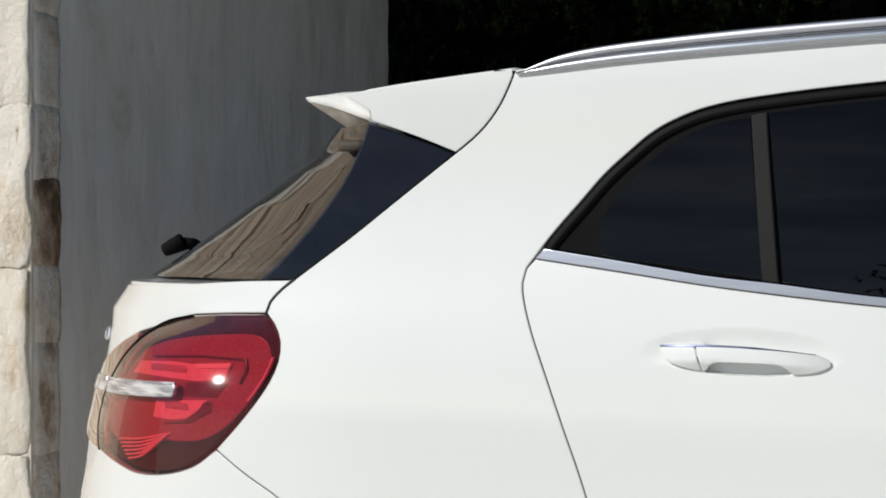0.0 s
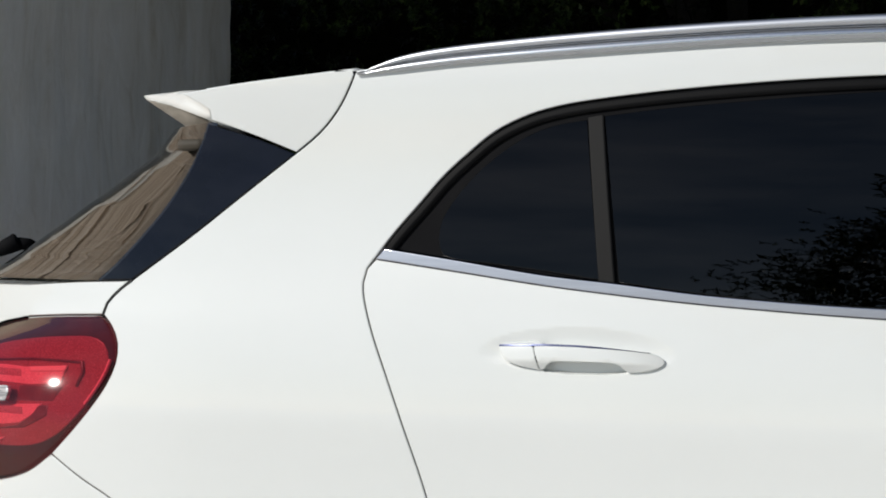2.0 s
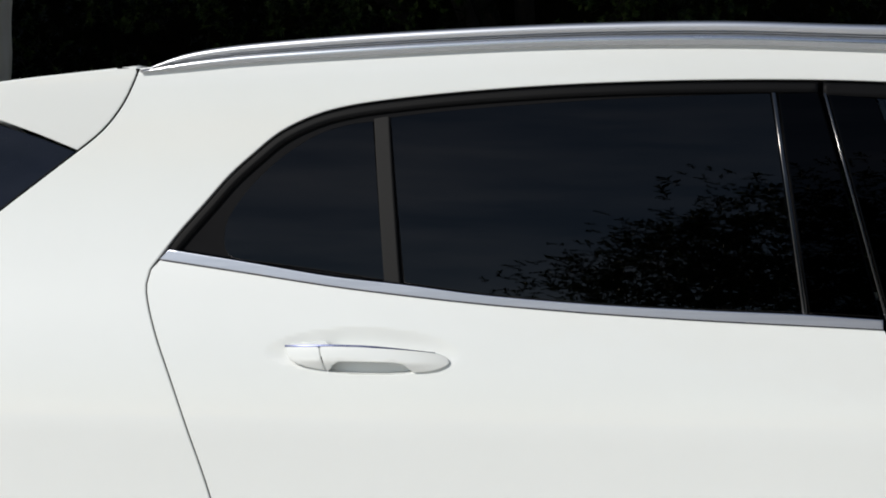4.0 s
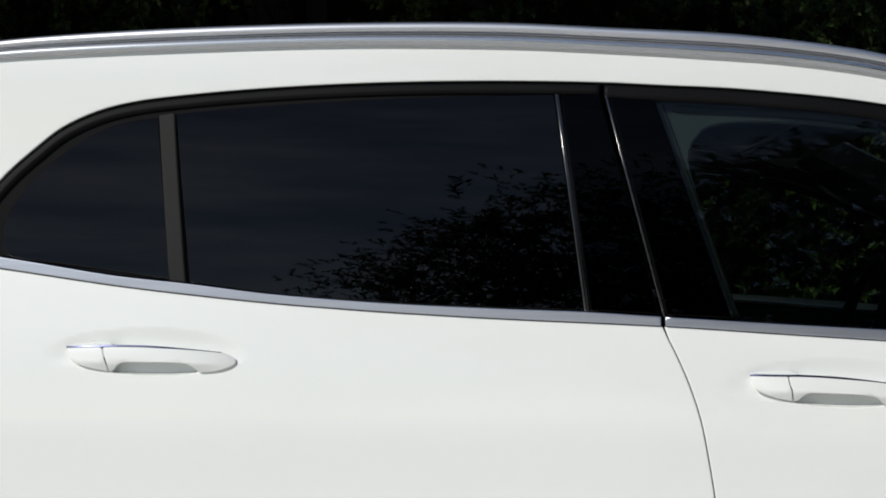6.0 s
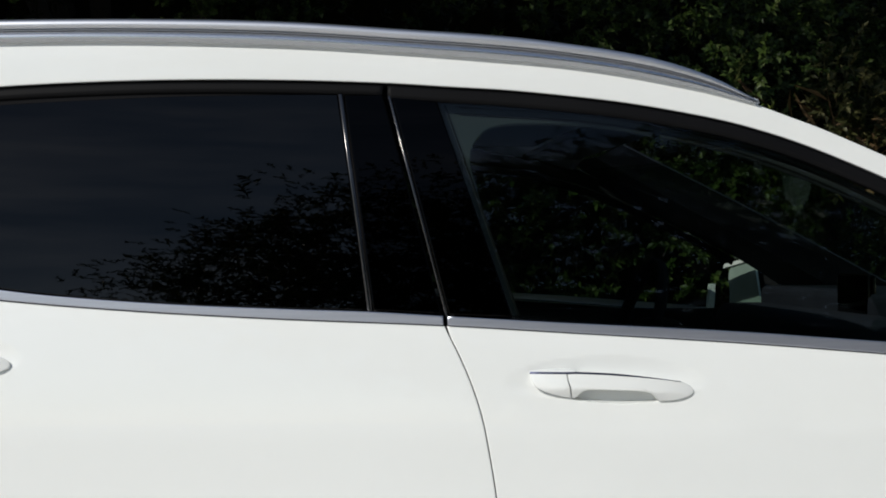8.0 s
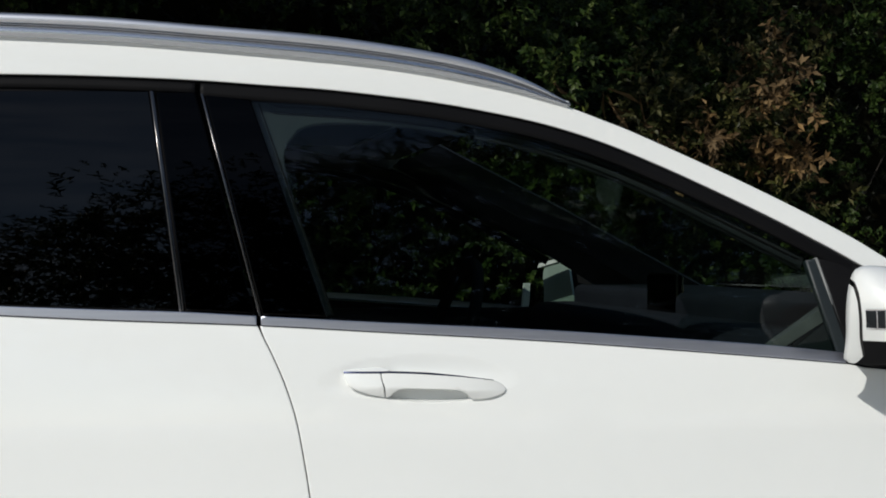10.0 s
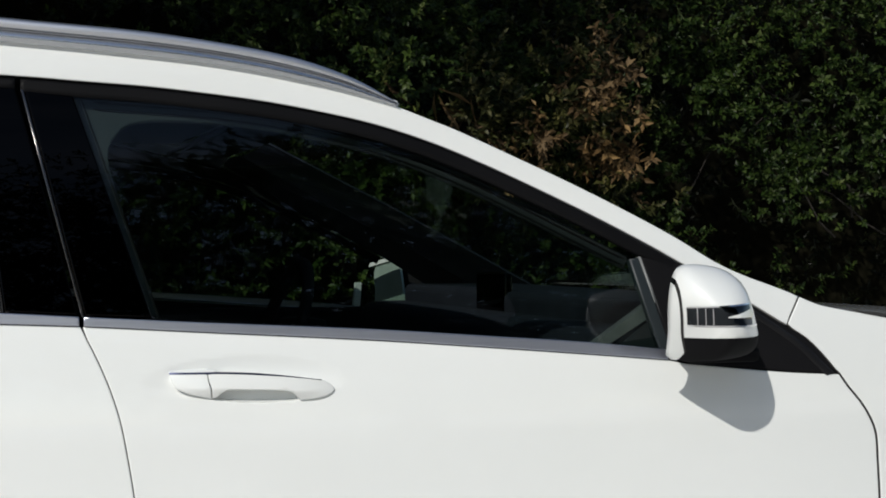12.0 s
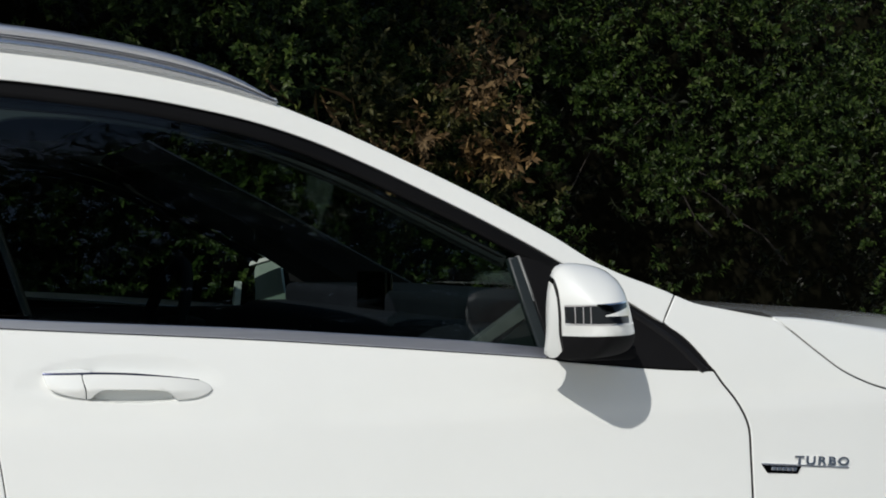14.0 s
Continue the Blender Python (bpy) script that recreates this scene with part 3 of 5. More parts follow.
def handle_dent(cs, cz, slant):
    def d(s, z):
        r = ((s - cs) / (0.150 if s < cs else 0.138)) ** 2 + ((z - cz - 0.002) / (0.040 if z > cz + 0.002 else 0.022)) ** 2
        u = s - cs
        v = z - cz - slant * u
        low = -0.0246 + 0.0045 * ((u - 0.008) / 0.063) ** 2
        cup = min(1.0, max(0.0, (v - low) / 0.0022)) * min(1.0, max(0.0, (0.061 - abs(u - 0.007)) / 0.004)) * min(1.0, max(0.0, (0.006 - v) / 0.004))
        return -0.008 * max(0.0, 1 - r) ** 1.3 * (1 - cup) - 0.0095 * cup
    return d


REAR_HANDLE, FRONT_HANDLE = (0.974, 1.003), (1.907, 0.965)
arch_in = [p for p in REAR_ARCH if p[0] < 0.780]
arch_out = [p for p in REAR_ARCH if p[0] > 0.784]
# Normals turned down so the upper frame shades darker; its shape stays.
panel("side_frame", chain(SPOILER_GAP, PANEL_LOW, LIP_GAP, LAMP_RIGHT, BUMPER_GAP, arch_in, back(DOOR_REAR), WINDOW_TOP, CORNER_TOP, PILLAR_END, back(PILLAR_TOP), [(p[0], p[1] + 0.008) for p in back(ROOF_LINE)]),
      PAINT, car, label="white painted side frame with rear wing", tilt=lambda s, z: Vector((0, 0, -0.30 * min(1.0, max(0.0, (z - 1.08) / 0.25)))))
dent_r, dent_f = handle_dent(*REAR_HANDLE, 0.0), handle_dent(*FRONT_HANDLE, -0.03)
rear_door = panel("rear_door", chain(cut(BELT_LOW, 0.662, 1.679), DOOR_MID, curve([(1.79, 0.30), (1.03, 0.30)]), back(arch_out), back(DOOR_REAR)), PAINT, car, off=dent_r, gap=0.0008, fine=[(*REAR_HANDLE, 0.16, 0.05, 0.0045), (REAR_HANDLE[0] + 0.008, REAR_HANDLE[1] - 0.013, 0.07, 0.017, 0.0016)])
front_door = panel("front_door", chain(cut(BELT_LOW, 1.681, 2.538), curve([(2.569, 0.980), (2.737, 0.963), (2.835, 0.957)]), FENDER_REAR, curve([(2.92, 0.30), (1.793, 0.30)]), back(DOOR_MID)), PAINT, car, off=dent_f, gap=0.0008, fine=[(*FRONT_HANDLE, 0.16, 0.05, 0.0045), (FRONT_HANDLE[0] + 0.008, FRONT_HANDLE[1] - 0.013, 0.07, 0.017, 0.0016)])
panel("front_wing", chain(PILLAR_END, FENDER_TOP, HOOD_GAP, curve([(3.87, 0.70), (3.80, 0.45)]), back(FRONT_ARCH), curve([(2.96, 0.32), (2.923, 0.32)]), [(a + 0.0022, b) for a, b in back(FENDER_REAR)], back(CORNER_END)), PAINT, car, gap=0.0013, seam=GAP)
panel("bonnet_flank", chain(HOOD_EDGE, back(HOOD_GAP)), PAINT, car, gap=0.0014)
panel("rear_bumper", chain(LAMP_LOW[:-1], LAMP_FAR[:22], curve([(-0.62, 0.84), (-0.85, 0.82)]), curve([(-0.85, 0.36), (0.318, 0.36)]), back(BUMPER_GAP)), PAINT, car, step=0.04)
panel("tailgate", chain(LIP_TOP, LIP_GAP, back(LAMP_TOP), back(LAMP_FAR[30:]), curve([(-0.62, 0.93), (-0.80, 0.93)])), PAINT, car, step=0.035)
# dark carcass behind the joints
panel("inner_body", chain(curve([(0.60, 1.40), (0.55, 1.30), (0.24, 1.09), (0.05, 0.90), (0.05, 0.70), (0.30, 0.70), (0.33, 0.42)]), arch_in, arch_out, curve([(1.02, 0.33), (1.30, 0.32), (2.97, 0.34)]), FRONT_ARCH[:20],
                          curve([(3.45, 0.80), (3.20, 0.90), (2.95, 1.02), (2.80, 1.05), (2.76, 0.99), (2.5, 0.97), (2.2, 0.99), (1.6, 1.04), (0.95, 1.09), (0.67, 1.15), (0.66, 1.20)])), GAP, car, off=-0.017, step=0.06, depth=0.004)

panel("tailgate_joint", lowered(LIP_GAP, -0.0022) + back(lowered(LIP_GAP, 0.0022)), GAP, car, off=0.0008, gap=0, inset=0.0006, drop=0.0008, depth=0.006)

# belt mouldings
# Normals turned down to keep the sun's highlight off both mouldings.
panel("belt_moulding", chain(cut(BELT_UP, 0.676, 1.677), back(cut(BELT_LOW, 0.662, 1.677))), ALU, rear_door, off=0.004, gap=0.0004, inset=0.0016, drop=0.0014, tilt=lambda s, z: Vector((0, 0, -0.13)), label="satin aluminium belt moulding")
panel("belt_moulding", chain(cut(BELT_UP, 1.683, 2.534), back(cut(BELT_LOW, 1.683, 2.538))), ALU, front_door, off=0.004, gap=0.0004, inset=0.0016, drop=0.0014, tilt=lambda s, z: Vector((0, 0, -0.10)))

# side windows
top_rear, top_front = cut(WINDOW_TOP, 0.671, 1.598), cut(WINDOW_TOP, 1.603, 2.566)
panel("window_surround", chain(top_rear, curve([(1.598, 1.375), (1.677, 1.063)]), back(cut(BELT_UP, 0.676, 1.677))), PLASTIC, rear_door, off=-0.008, depth=0.01)

panel("window_seal", chain(top_rear, back(lowered(top_rear, 0.0165))), RUBBER, rear_door, off=0.001, gap=0.0012, inset=0.005, drop=0.004)
panel("window_seal", chain(top_front, back(lowered(top_front, 0.021))), RUBBER, front_door, off=0.001, gap=0.0012, inset=0.005, drop=0.004)
QUARTER = chain(curve([(0.836, 1.133), (0.764, 1.145), (0.755, 1.171), (0.760, 1.200), (0.780, 1.233), (0.811, 1.269), (0.851, 1.302), (0.891, 1.325), (0.931, 1.337), (0.970, 1.342)]), curve([(0.970, 1.342), (0.999, 1.110)]), curve([(0.999, 1.110), (0.919, 1.122), (0.836, 1.133)]))
panel("quarter_window", QUARTER, GLASS_DARK, rear_door, off=-0.004, gap=0.001, depth=0.003, inset=0.001, drop=0.001, label="dark privacy glass")
REAR_PANE = chain(curve([(0.993, 1.347), (1.071, 1.355), (1.193, 1.363), (1.314, 1.369), (1.433, 1.372), (1.533, 1.373)]), curve([(1.533, 1.373), (1.574, 1.069)]), curve([(1.574, 1.069), (1.397, 1.074), (1.240, 1.083), (1.130, 1.093), (1.025, 1.107)]), curve([(1.025, 1.107), (0.993, 1.347)]))
panel("rear_door_window", REAR_PANE, GLASS_DARK, rear_door, off=-0.004, gap=0.001, depth=0.003, inset=0.001, drop=0.001, label="dark privacy glass")
panel("window_divider", curve([(0.970, 1.345), (0.993, 1.349)]) + curve([(0.993, 1.349), (1.021, 1.106)])[1:] + curve([(1.021, 1.106), (0.997, 1.110)])[1:] + curve([(0.997, 1.110), (0.970, 1.345)])[1:-1], DIVIDER, rear_door, off=0.0005, gap=0.0004)
PILLAR_A, PILLAR_B = curve([(1.541, 1.373), (1.597, 1.374)]) + curve([(1.597, 1.374), (1.676, 1.063)])[1:] + curve([(1.676, 1.063), (1.580, 1.068)])[1:] + curve([(1.580, 1.068), (1.541, 1.373)])[1:-1], \
    curve([(1.608, 1.371), (1.674, 1.364)]) + curve([(1.674, 1.364), (1.775, 1.058)])[1:] + curve([(1.775, 1.058), (1.684, 1.062)])[1:] + curve([(1.684, 1.062), (1.608, 1.371)])[1:-1]
panel("pillar_cover", PILLAR_A, PIANO, rear_door, off=-0.002, gap=0.001)
panel("pillar_cover", PILLAR_B, PIANO, front_door, off=-0.002, gap=0.001, depth=0.03)
panel("pillar_strip", [(1.5335, 1.373), (1.5395, 1.373), (1.5795, 1.068), (1.5735, 1.069)], BRIGHT_EDGE, rear_door, off=0.0, gap=0, inset=0.002, drop=0.0015, label="bright pillar edge strip")
panel("pillar_strip", [(1.6035, 1.371), (1.6075, 1.371), (1.684, 1.060), (1.6805, 1.0615)], BRIGHT_EDGE, front_door, off=-0.001, gap=0, inset=0.0014, drop=0.0012)
FRONT_PANE = chain(curve([(1.674, 1.364), (1.732, 1.361), (1.851, 1.353), (1.932, 1.345), (2.014, 1.331), (2.097, 1.311), (2.181, 1.283), (2.265, 1.248), (2.350, 1.207), (2.436, 1.165), (2.492, 1.138)]), curve([(2.492, 1.138), (2.536, 1.001)]), curve([(2.536, 1.001), (2.408, 1.013), (2.083, 1.039), (1.775, 1.057)]), curve([(1.775, 1.057), (1.674, 1.364)]))
panel("front_door_window", FRONT_PANE, GLASS_CLEAR, front_door, off=-0.006, gap=0.0, depth=0.003, inset=0.001, drop=0.001, label="lightly tinted clear glass")
# lining of roof frame and pillars
panel("pillar_lining", chain(cut(WINDOW_TOP, 0.671, 2.55), curve([(2.55, 1.148), (2.72, 1.062), (2.74, 1.07)]), back(lowered(PILLAR_TOP, 0.006)), [(a, b - 0.012) for a, b in back(ROOF_LINE)], curve([(0.60, 1.40), (0.57, 1.31), (0.66, 1.16)])), LEATHER, car, off=-0.020, depth=0.02, gap=0)
door_lining_top = [(a, z - 0.004) for a, z in cut(BELT_LOW, 1.70, 2.53)]
panel("door_lining", chain(door_lining_top, curve([(2.55, 0.86), (1.72, 0.86)])), LEATHER, front_door, off=-0.035, gap=0, depth=0.01)
boxed("door_sill", (1.62, 2 * MID - 0.085, 0.90), (2.56, 2 * MID - 0.035, 1.005), LEATHER, car, 0.012)
# inner door frame seen through the pane, with a rounded upper corner
frame_in = curve([(1.786, 1.060), (1.757, 1.150), (1.727, 1.250), (1.7215, 1.280), (1.727, 1.304), (1.742, 1.322), (1.766, 1.331), (1.80, 1.334), (1.862, 1.333), (1.932, 1.327), (2.014, 1.313), (2.097, 1.294), (2.181, 1.266), (2.265, 1.231), (2.350, 1.190), (2.436, 1.148), (2.488, 1.123)])
frame_out = curve([(2.495, 1.140), (2.436, 1.169), (2.350, 1.211), (2.265, 1.252), (2.181, 1.287), (2.097, 1.315), (2.014, 1.335), (1.932, 1.349), (1.851, 1.357), (1.732, 1.365), (1.670, 1.368)]) + curve([(1.670, 1.368), (1.772, 1.060)])[1:]
for name, mat, keep in (("inner_door_frame", FRAME_TEAL, lambda p: p[0] < 1.999), ("inner_frame_rail", GREY_TRIM, lambda p: p[0] > 1.999)):
    panel(name, chain([p for p in frame_in if keep(p)], [p for p in frame_out if keep(p)]), mat, front_door, off=-0.028, gap=0, depth=0.01, far=False)
for d0, d1 in ((0.003, 0.006), (0.013, 0.016)):
    seal_top = cut(curve([(1.70, 1.362), (1.851, 1.354), (1.932, 1.346), (2.014, 1.332), (2.097, 1.312), (2.181, 1.284), (2.265, 1.249), (2.350, 1.208), (2.436, 1.166), (2.492, 1.139)]), 1.70, 2.49)
    panel("run_channel", chain(lowered(seal_top, d0), back(lowered(seal_top, d1))), RUBBER, front_door, off=-0.0255, gap=0, inset=0.0006, drop=0.0006, depth=0.002, far=False)
panel("run_channel", dense([(1.685, 1.360), (1.688, 1.360), (1.787, 1.060), (1.784, 1.060)]), RUBBER, front_door, off=-0.0255, gap=0, inset=0.0006, drop=0.0006, depth=0.002, far=False)
panel("corner_trim", chain(curve([(2.503, 1.141), (2.566, 1.132)]), CORNER_TOP, CORNER_END, curve([(2.835, 0.957), (2.737, 0.963), (2.569, 0.981), (2.548, 0.985)]), curve([(2.548, 0.985), (2.503, 1.139)])), PLASTIC, front_door, off=0.001, gap=0.0012, inset=0.004, drop=0.003, label="matt black mirror corner trim", far=False)
ridge_up = curve([(2.650, 1.080), (2.700, 1.052), (2.746, 1.024), (2.779, 1.001), (2.805, 0.977), (2.826, 0.9595)])
panel("corner_ridge", ridge_up + [(a - 0.014, z - 0.004) for a, z in back(ridge_up)], TRIM_GLOSS, front_door, off=0.005, gap=0, inset=0.005, drop=0.004, depth=0.008, far=False)
panel("corner_strip", [(2.5010, 1.141), (2.5040, 1.141), (2.5500, 0.998), (2.5480, 0.998)], EDGE_GREY, front_door, off=0.0, gap=0, inset=0.002, drop=0.002, far=False)

panel("corner_seal", [(2.486, 1.137), (2.5008, 1.139), (2.5478, 0.998), (2.528, 1.000)], FRAME_TEAL, front_door, off=-0.002, gap=0, inset=0.003, drop=0.002, far=False)
# rear side panel beside the rear window
panel("tailgate_side_panel", chain(curve([(0.362, 1.353), (0.453, 1.325), (0.518, 1.301)]), PANEL_LOW, curve([(0.256, 1.106), (0.193, 1.105)]), back(PANEL_IN)), GATE_PANEL, car, off=0.0, label="glossy dark side panel of the tailgate")

# spoiler
SPOILER_TOP = curve([(0.301, 1.403), (0.401, 1.415), (0.497, 1.424), (0.601, 1.433)])
# Normals turned down here too, which darkens the spoiler side.
panel("roof_spoiler", chain(SPOILER_TOP, SPOILER_GAP, curve([(0.518, 1.301), (0.453, 1.326), (0.366, 1.356)]), curve([(0.366, 1.356), (0.360, 1.372), (0.330, 1.389), (0.301, 1.403)])), PAINT, car, gap=0.0018, label="white roof spoiler side", depth=0.05, seam=GAP, tilt=lambda s, z: Vector((0, 0, -0.38)))
loft("spoiler_top", [flank(s, z) - Vector((0, 0, 0.001)) for s, z in SPOILER_TOP if s > 0.345], PAINT, car, crown=0.04, push=-0.10, under=0.02)
blade = bmesh.new()
LIP_Y = [0.135, 0.17, 0.20, 0.25, 0.30, 0.45, 0.90]
RIDGE_X, RIDGE_Z = [0.338, 0.300, 0.261, 0.205, 0.121, 0.090, 0.060], [1.374, 1.388, 1.405, 1.421, 1.424, 1.432, 1.440]
EDGE_X, EDGE_Z = [0.334, 0.284, 0.238, 0.180, 0.124, 0.092, 0.062], [1.3645, 1.378, 1.391, 1.4055, 1.4175, 1.425, 1.433]


def lip_row(y):
    ridge = Vector((np.interp(y, LIP_Y, RIDGE_X), y, np.interp(y, LIP_Y, RIDGE_Z)))
    edge = Vector((np.interp(y, LIP_Y, EDGE_X), y + 0.002, np.interp(y, LIP_Y, EDGE_Z)))
    if y < 0.22:
        k = (y - 0.135) / 0.085
        root = flank(0.395, 1.362).lerp(flank(0.345, 1.407), k) + Vector((0.0, 0.006, 0.0))
    else:
        sy = float(np.interp(y, [0.22, 0.45, 0.90], [0.099, 0.45, 0.90]))
        c = 1 - ((sy - MID) / (MID - 0.093)) ** 2
        root = Vector((0.352 - 0.10 * c, sy, 1.4085 + 0.04 * c))
    below = Vector((ridge.x + 0.06, y + 0.02, ridge.z - 0.045))
    return [edge, ridge.lerp(edge, 0.35) + (ridge - root).normalized() * 0.002, ridge, ridge.lerp(root, 0.3) + Vector((0, 0, 0.002)), ridge.lerp(root, 0.65) + Vector((0, 0, 0.001)), root, below]


half_rows = [lip_row(y) for y in list(np.linspace(0.135, 0.32, 24)) + list(np.linspace(0.36, 0.90, 10))]
all_rows = half_rows + [[Vector((p.x, 2 * MID - p.y, p.z)) for p in row] for row in half_rows[-2::-1]]
rows_b = [[blade.verts.new(p) for p in row] for row in all_rows]
for a, b in zip(rows_b, rows_b[1:]):
    for k in range(7):
        blade.faces.new((a[k], a[(k + 1) % 7], b[(k + 1) % 7], b[k]))
blade.faces.new(rows_b[0])
blade.faces.new(rows_b[-1])
part("spoiler_lip", blade, PAINT, car, smooth=True)

for sign in (0, 1):
    fin = bmesh.new()
    pts = [(0.150, 0.262, 1.411), (0.300, 0.165, 1.379), (0.335, 0.170, 1.345), (0.255, 0.235, 1.352)]
    ring = [fin.verts.new((x, y if sign == 0 else 2 * MID - y, z)) for x, y, z in pts] + [fin.verts.new((x + 0.02, (y + 0.03) if sign == 0 else 2 * MID - y - 0.03, z)) for x, y, z in pts]
    for k in range(4):
        fin.faces.new((ring[k], ring[(k + 1) % 4], ring[4 + (k + 1) % 4], ring[4 + k]))
    fin.faces.new(ring[:4])
    fin.faces.new(ring[4:][::-1])
    part("spoiler_underside", fin, FIN, car)
    y0 = 0.072 if sign == 0 else 2 * MID - 0.102
    boxed("spoiler_bracket", (0.306, y0, 1.310), (0.352, y0 + 0.03, 1.328), BRACKET, car, 0.009, segments=3)
# rear window, arched from side to side
WRAP_Z = [1.105, 1.143, 1.184, 1.231, 1.288, 1.316, 1.353]
WRAP_SLOPE, WRAP_BEND = [1.58, 1.49, 1.44, 1.40, 1.29, 1.20, 1.35], [0.25, 0.245, 0.225, 0.19, 0.135, 0.10, 0.04]


def wrap_slope(v, bend):
    """How fast the pane runs rearward: steep beside the side panel, then round a corner to the flat back."""
    if v < bend:
        return 1 - 0.06 * v / bend
    if v < bend + 0.14:
        t = (v - bend) / 0.14
        return 0.94 - 0.72 * t * t * (3 - 2 * t)
    return 0.22 * (1 - v) / (0.86 - bend)


rear = bmesh.new()
grid_r = []
for i in range(61):
    k = i / 60 * (len(PANEL_IN) - 1)
    s, z = (np.array(PANEL_IN[int(k)]) + (np.array(PANEL_IN[min(int(k) + 1, len(PANEL_IN) - 1)]) - np.array(PANEL_IN[int(k)])) * (k - int(k))).tolist()
    p = flank(s, z)
    steep, bend, span = float(np.interp(z, WRAP_Z, WRAP_SLOPE)), float(np.interp(z, WRAP_Z, WRAP_BEND)), MID - p.y - 0.003
    x, line = p.x, [(p.x, p.y + 0.003)]
    for v in np.linspace(0, 1, 49)[:-1]:
        x -= steep * span * (wrap_slope(v, bend) + wrap_slope(v + 1 / 48, bend)) / 96
        line.append((x, p.y + 0.003 + (v + 1 / 48) * span))
    tuck = flank(s + 0.014, z)
    line = [(tuck.x, tuck.y + 0.007), (p.x + 0.0015, p.y + 0.0035), (0.88 * p.x + 0.12 * line[1][0], 0.88 * (p.y + 0.003) + 0.12 * line[1][1])] + line[1:]
    line += [(x, 2 * MID - y) for x, y in line[-2::-1]]
    grid_r.append([rear.verts.new((x, y, z)) for x, y in line])
foot_line = [v.co.copy() for v in grid_r[-1]]
for a, b in zip(grid_r, grid_r[1:]):
    for k in range(len(a) - 1):
        rear.faces.new((a[k], a[k + 1], b[k + 1], b[k]))
part("rear_window", rear, GLASS_REAR, car, "tinted rear window mirroring the wall", smooth=True)
# ledge between the foot of the pane and the tailgate lip
ledge = bmesh.new()
rows_l = []
for p in foot_line:
    yy = min(p.y, 2 * MID - p.y)
    lean = float(np.interp(1.092, HEIGHTS, LEAN))
    out_x = TAIL_X - float(np.interp(1.092, TAIL_Z, TAIL_A)) * max(0.0, 1 - ((MID - yy) / (MID - lean)) ** TAIL_N) ** (1 / TAIL_N)
    rows_l.append([ledge.verts.new(q) for q in ((p.x + 0.02, p.y, 1.100), (min(p.x, out_x + 0.006), p.y, 1.096), (min(p.x, out_x + 0.006), p.y, 1.06))])
for a, b in zip(rows_l, rows_l[1:]):
    for k in range(2):
        ledge.faces.new((a[k], a[k + 1], b[k + 1], b[k]))
part("tailgate_ledge", ledge, PAINT, car, smooth=False)
hub_a, hub_b = Vector((-0.243, 0.394, 1.151)), Vector((-0.206, 0.410, 1.170))  # a tapered pivot cap, and the arm from under it
tube("rear_wiper_pivot", [hub_a, hub_a.lerp(hub_b, 0.06), hub_a.lerp(hub_b, 0.5), hub_a.lerp(hub_b, 0.94), hub_b], [0.0095, 0.0125, 0.0155, 0.0175, 0.014], PLASTIC, car, "black wiper pivot cap", 20)
tube("rear_wiper_arm", [(-0.205, 0.410, 1.166), (-0.198, 0.431, 1.164), (-0.190, 0.47, 1.150), (-0.215, 0.60, 1.142), (-0.245, 0.90, 1.135)], [0.012, 0.012, 0.010, 0.008, 0.006], PLASTIC, car, "black wiper arm", 12)

# tail lamps
def eased(v):
    v = min(1.0, max(0.0, v))
    return v * v * (3 - 2 * v)


# Shading normals only: the lens glints and mirrors as a rounder one would.
def lens_normal_tilt(s, z):
    forward = 0.26 * eased((s + 0.16) / 0.36) - 0.40 * eased((z - 0.985) / 0.055)
    return Vector((forward, 0, 0.12 + 0.46 * eased((z - 0.86) / 0.19)))


tail_lamp = panel("tail_lamp", chain(LAMP_RIGHT, LAMP_LOW, LAMP_SPLIT, LAMP_TOP), LAMP_BASE, car, off=-0.014, gap=0.003, label="dark red lamp housing")
panel("lens", chain(LAMP_RIGHT, LAMP_LOW, LAMP_SPLIT, LAMP_TOP), LENS_RED, tail_lamp, off=0.006, gap=0.0, inset=0.004, drop=0.003, depth=0.012, step=0.012, tilt=lens_normal_tilt, label="red lamp lens")
inner_lamp = panel("tail_lamp", chain(LAMP_FAR, back(SPLIT_IN)), LAMP_DEEP, car, off=-0.014, gap=0.003)
panel("lens", chain(LAMP_FAR, back(SPLIT_IN)), LENS_RED, inner_lamp, off=0.006, gap=0.0, inset=0.004, drop=0.003, depth=0.012, step=0.012, tilt=lens_normal_tilt)
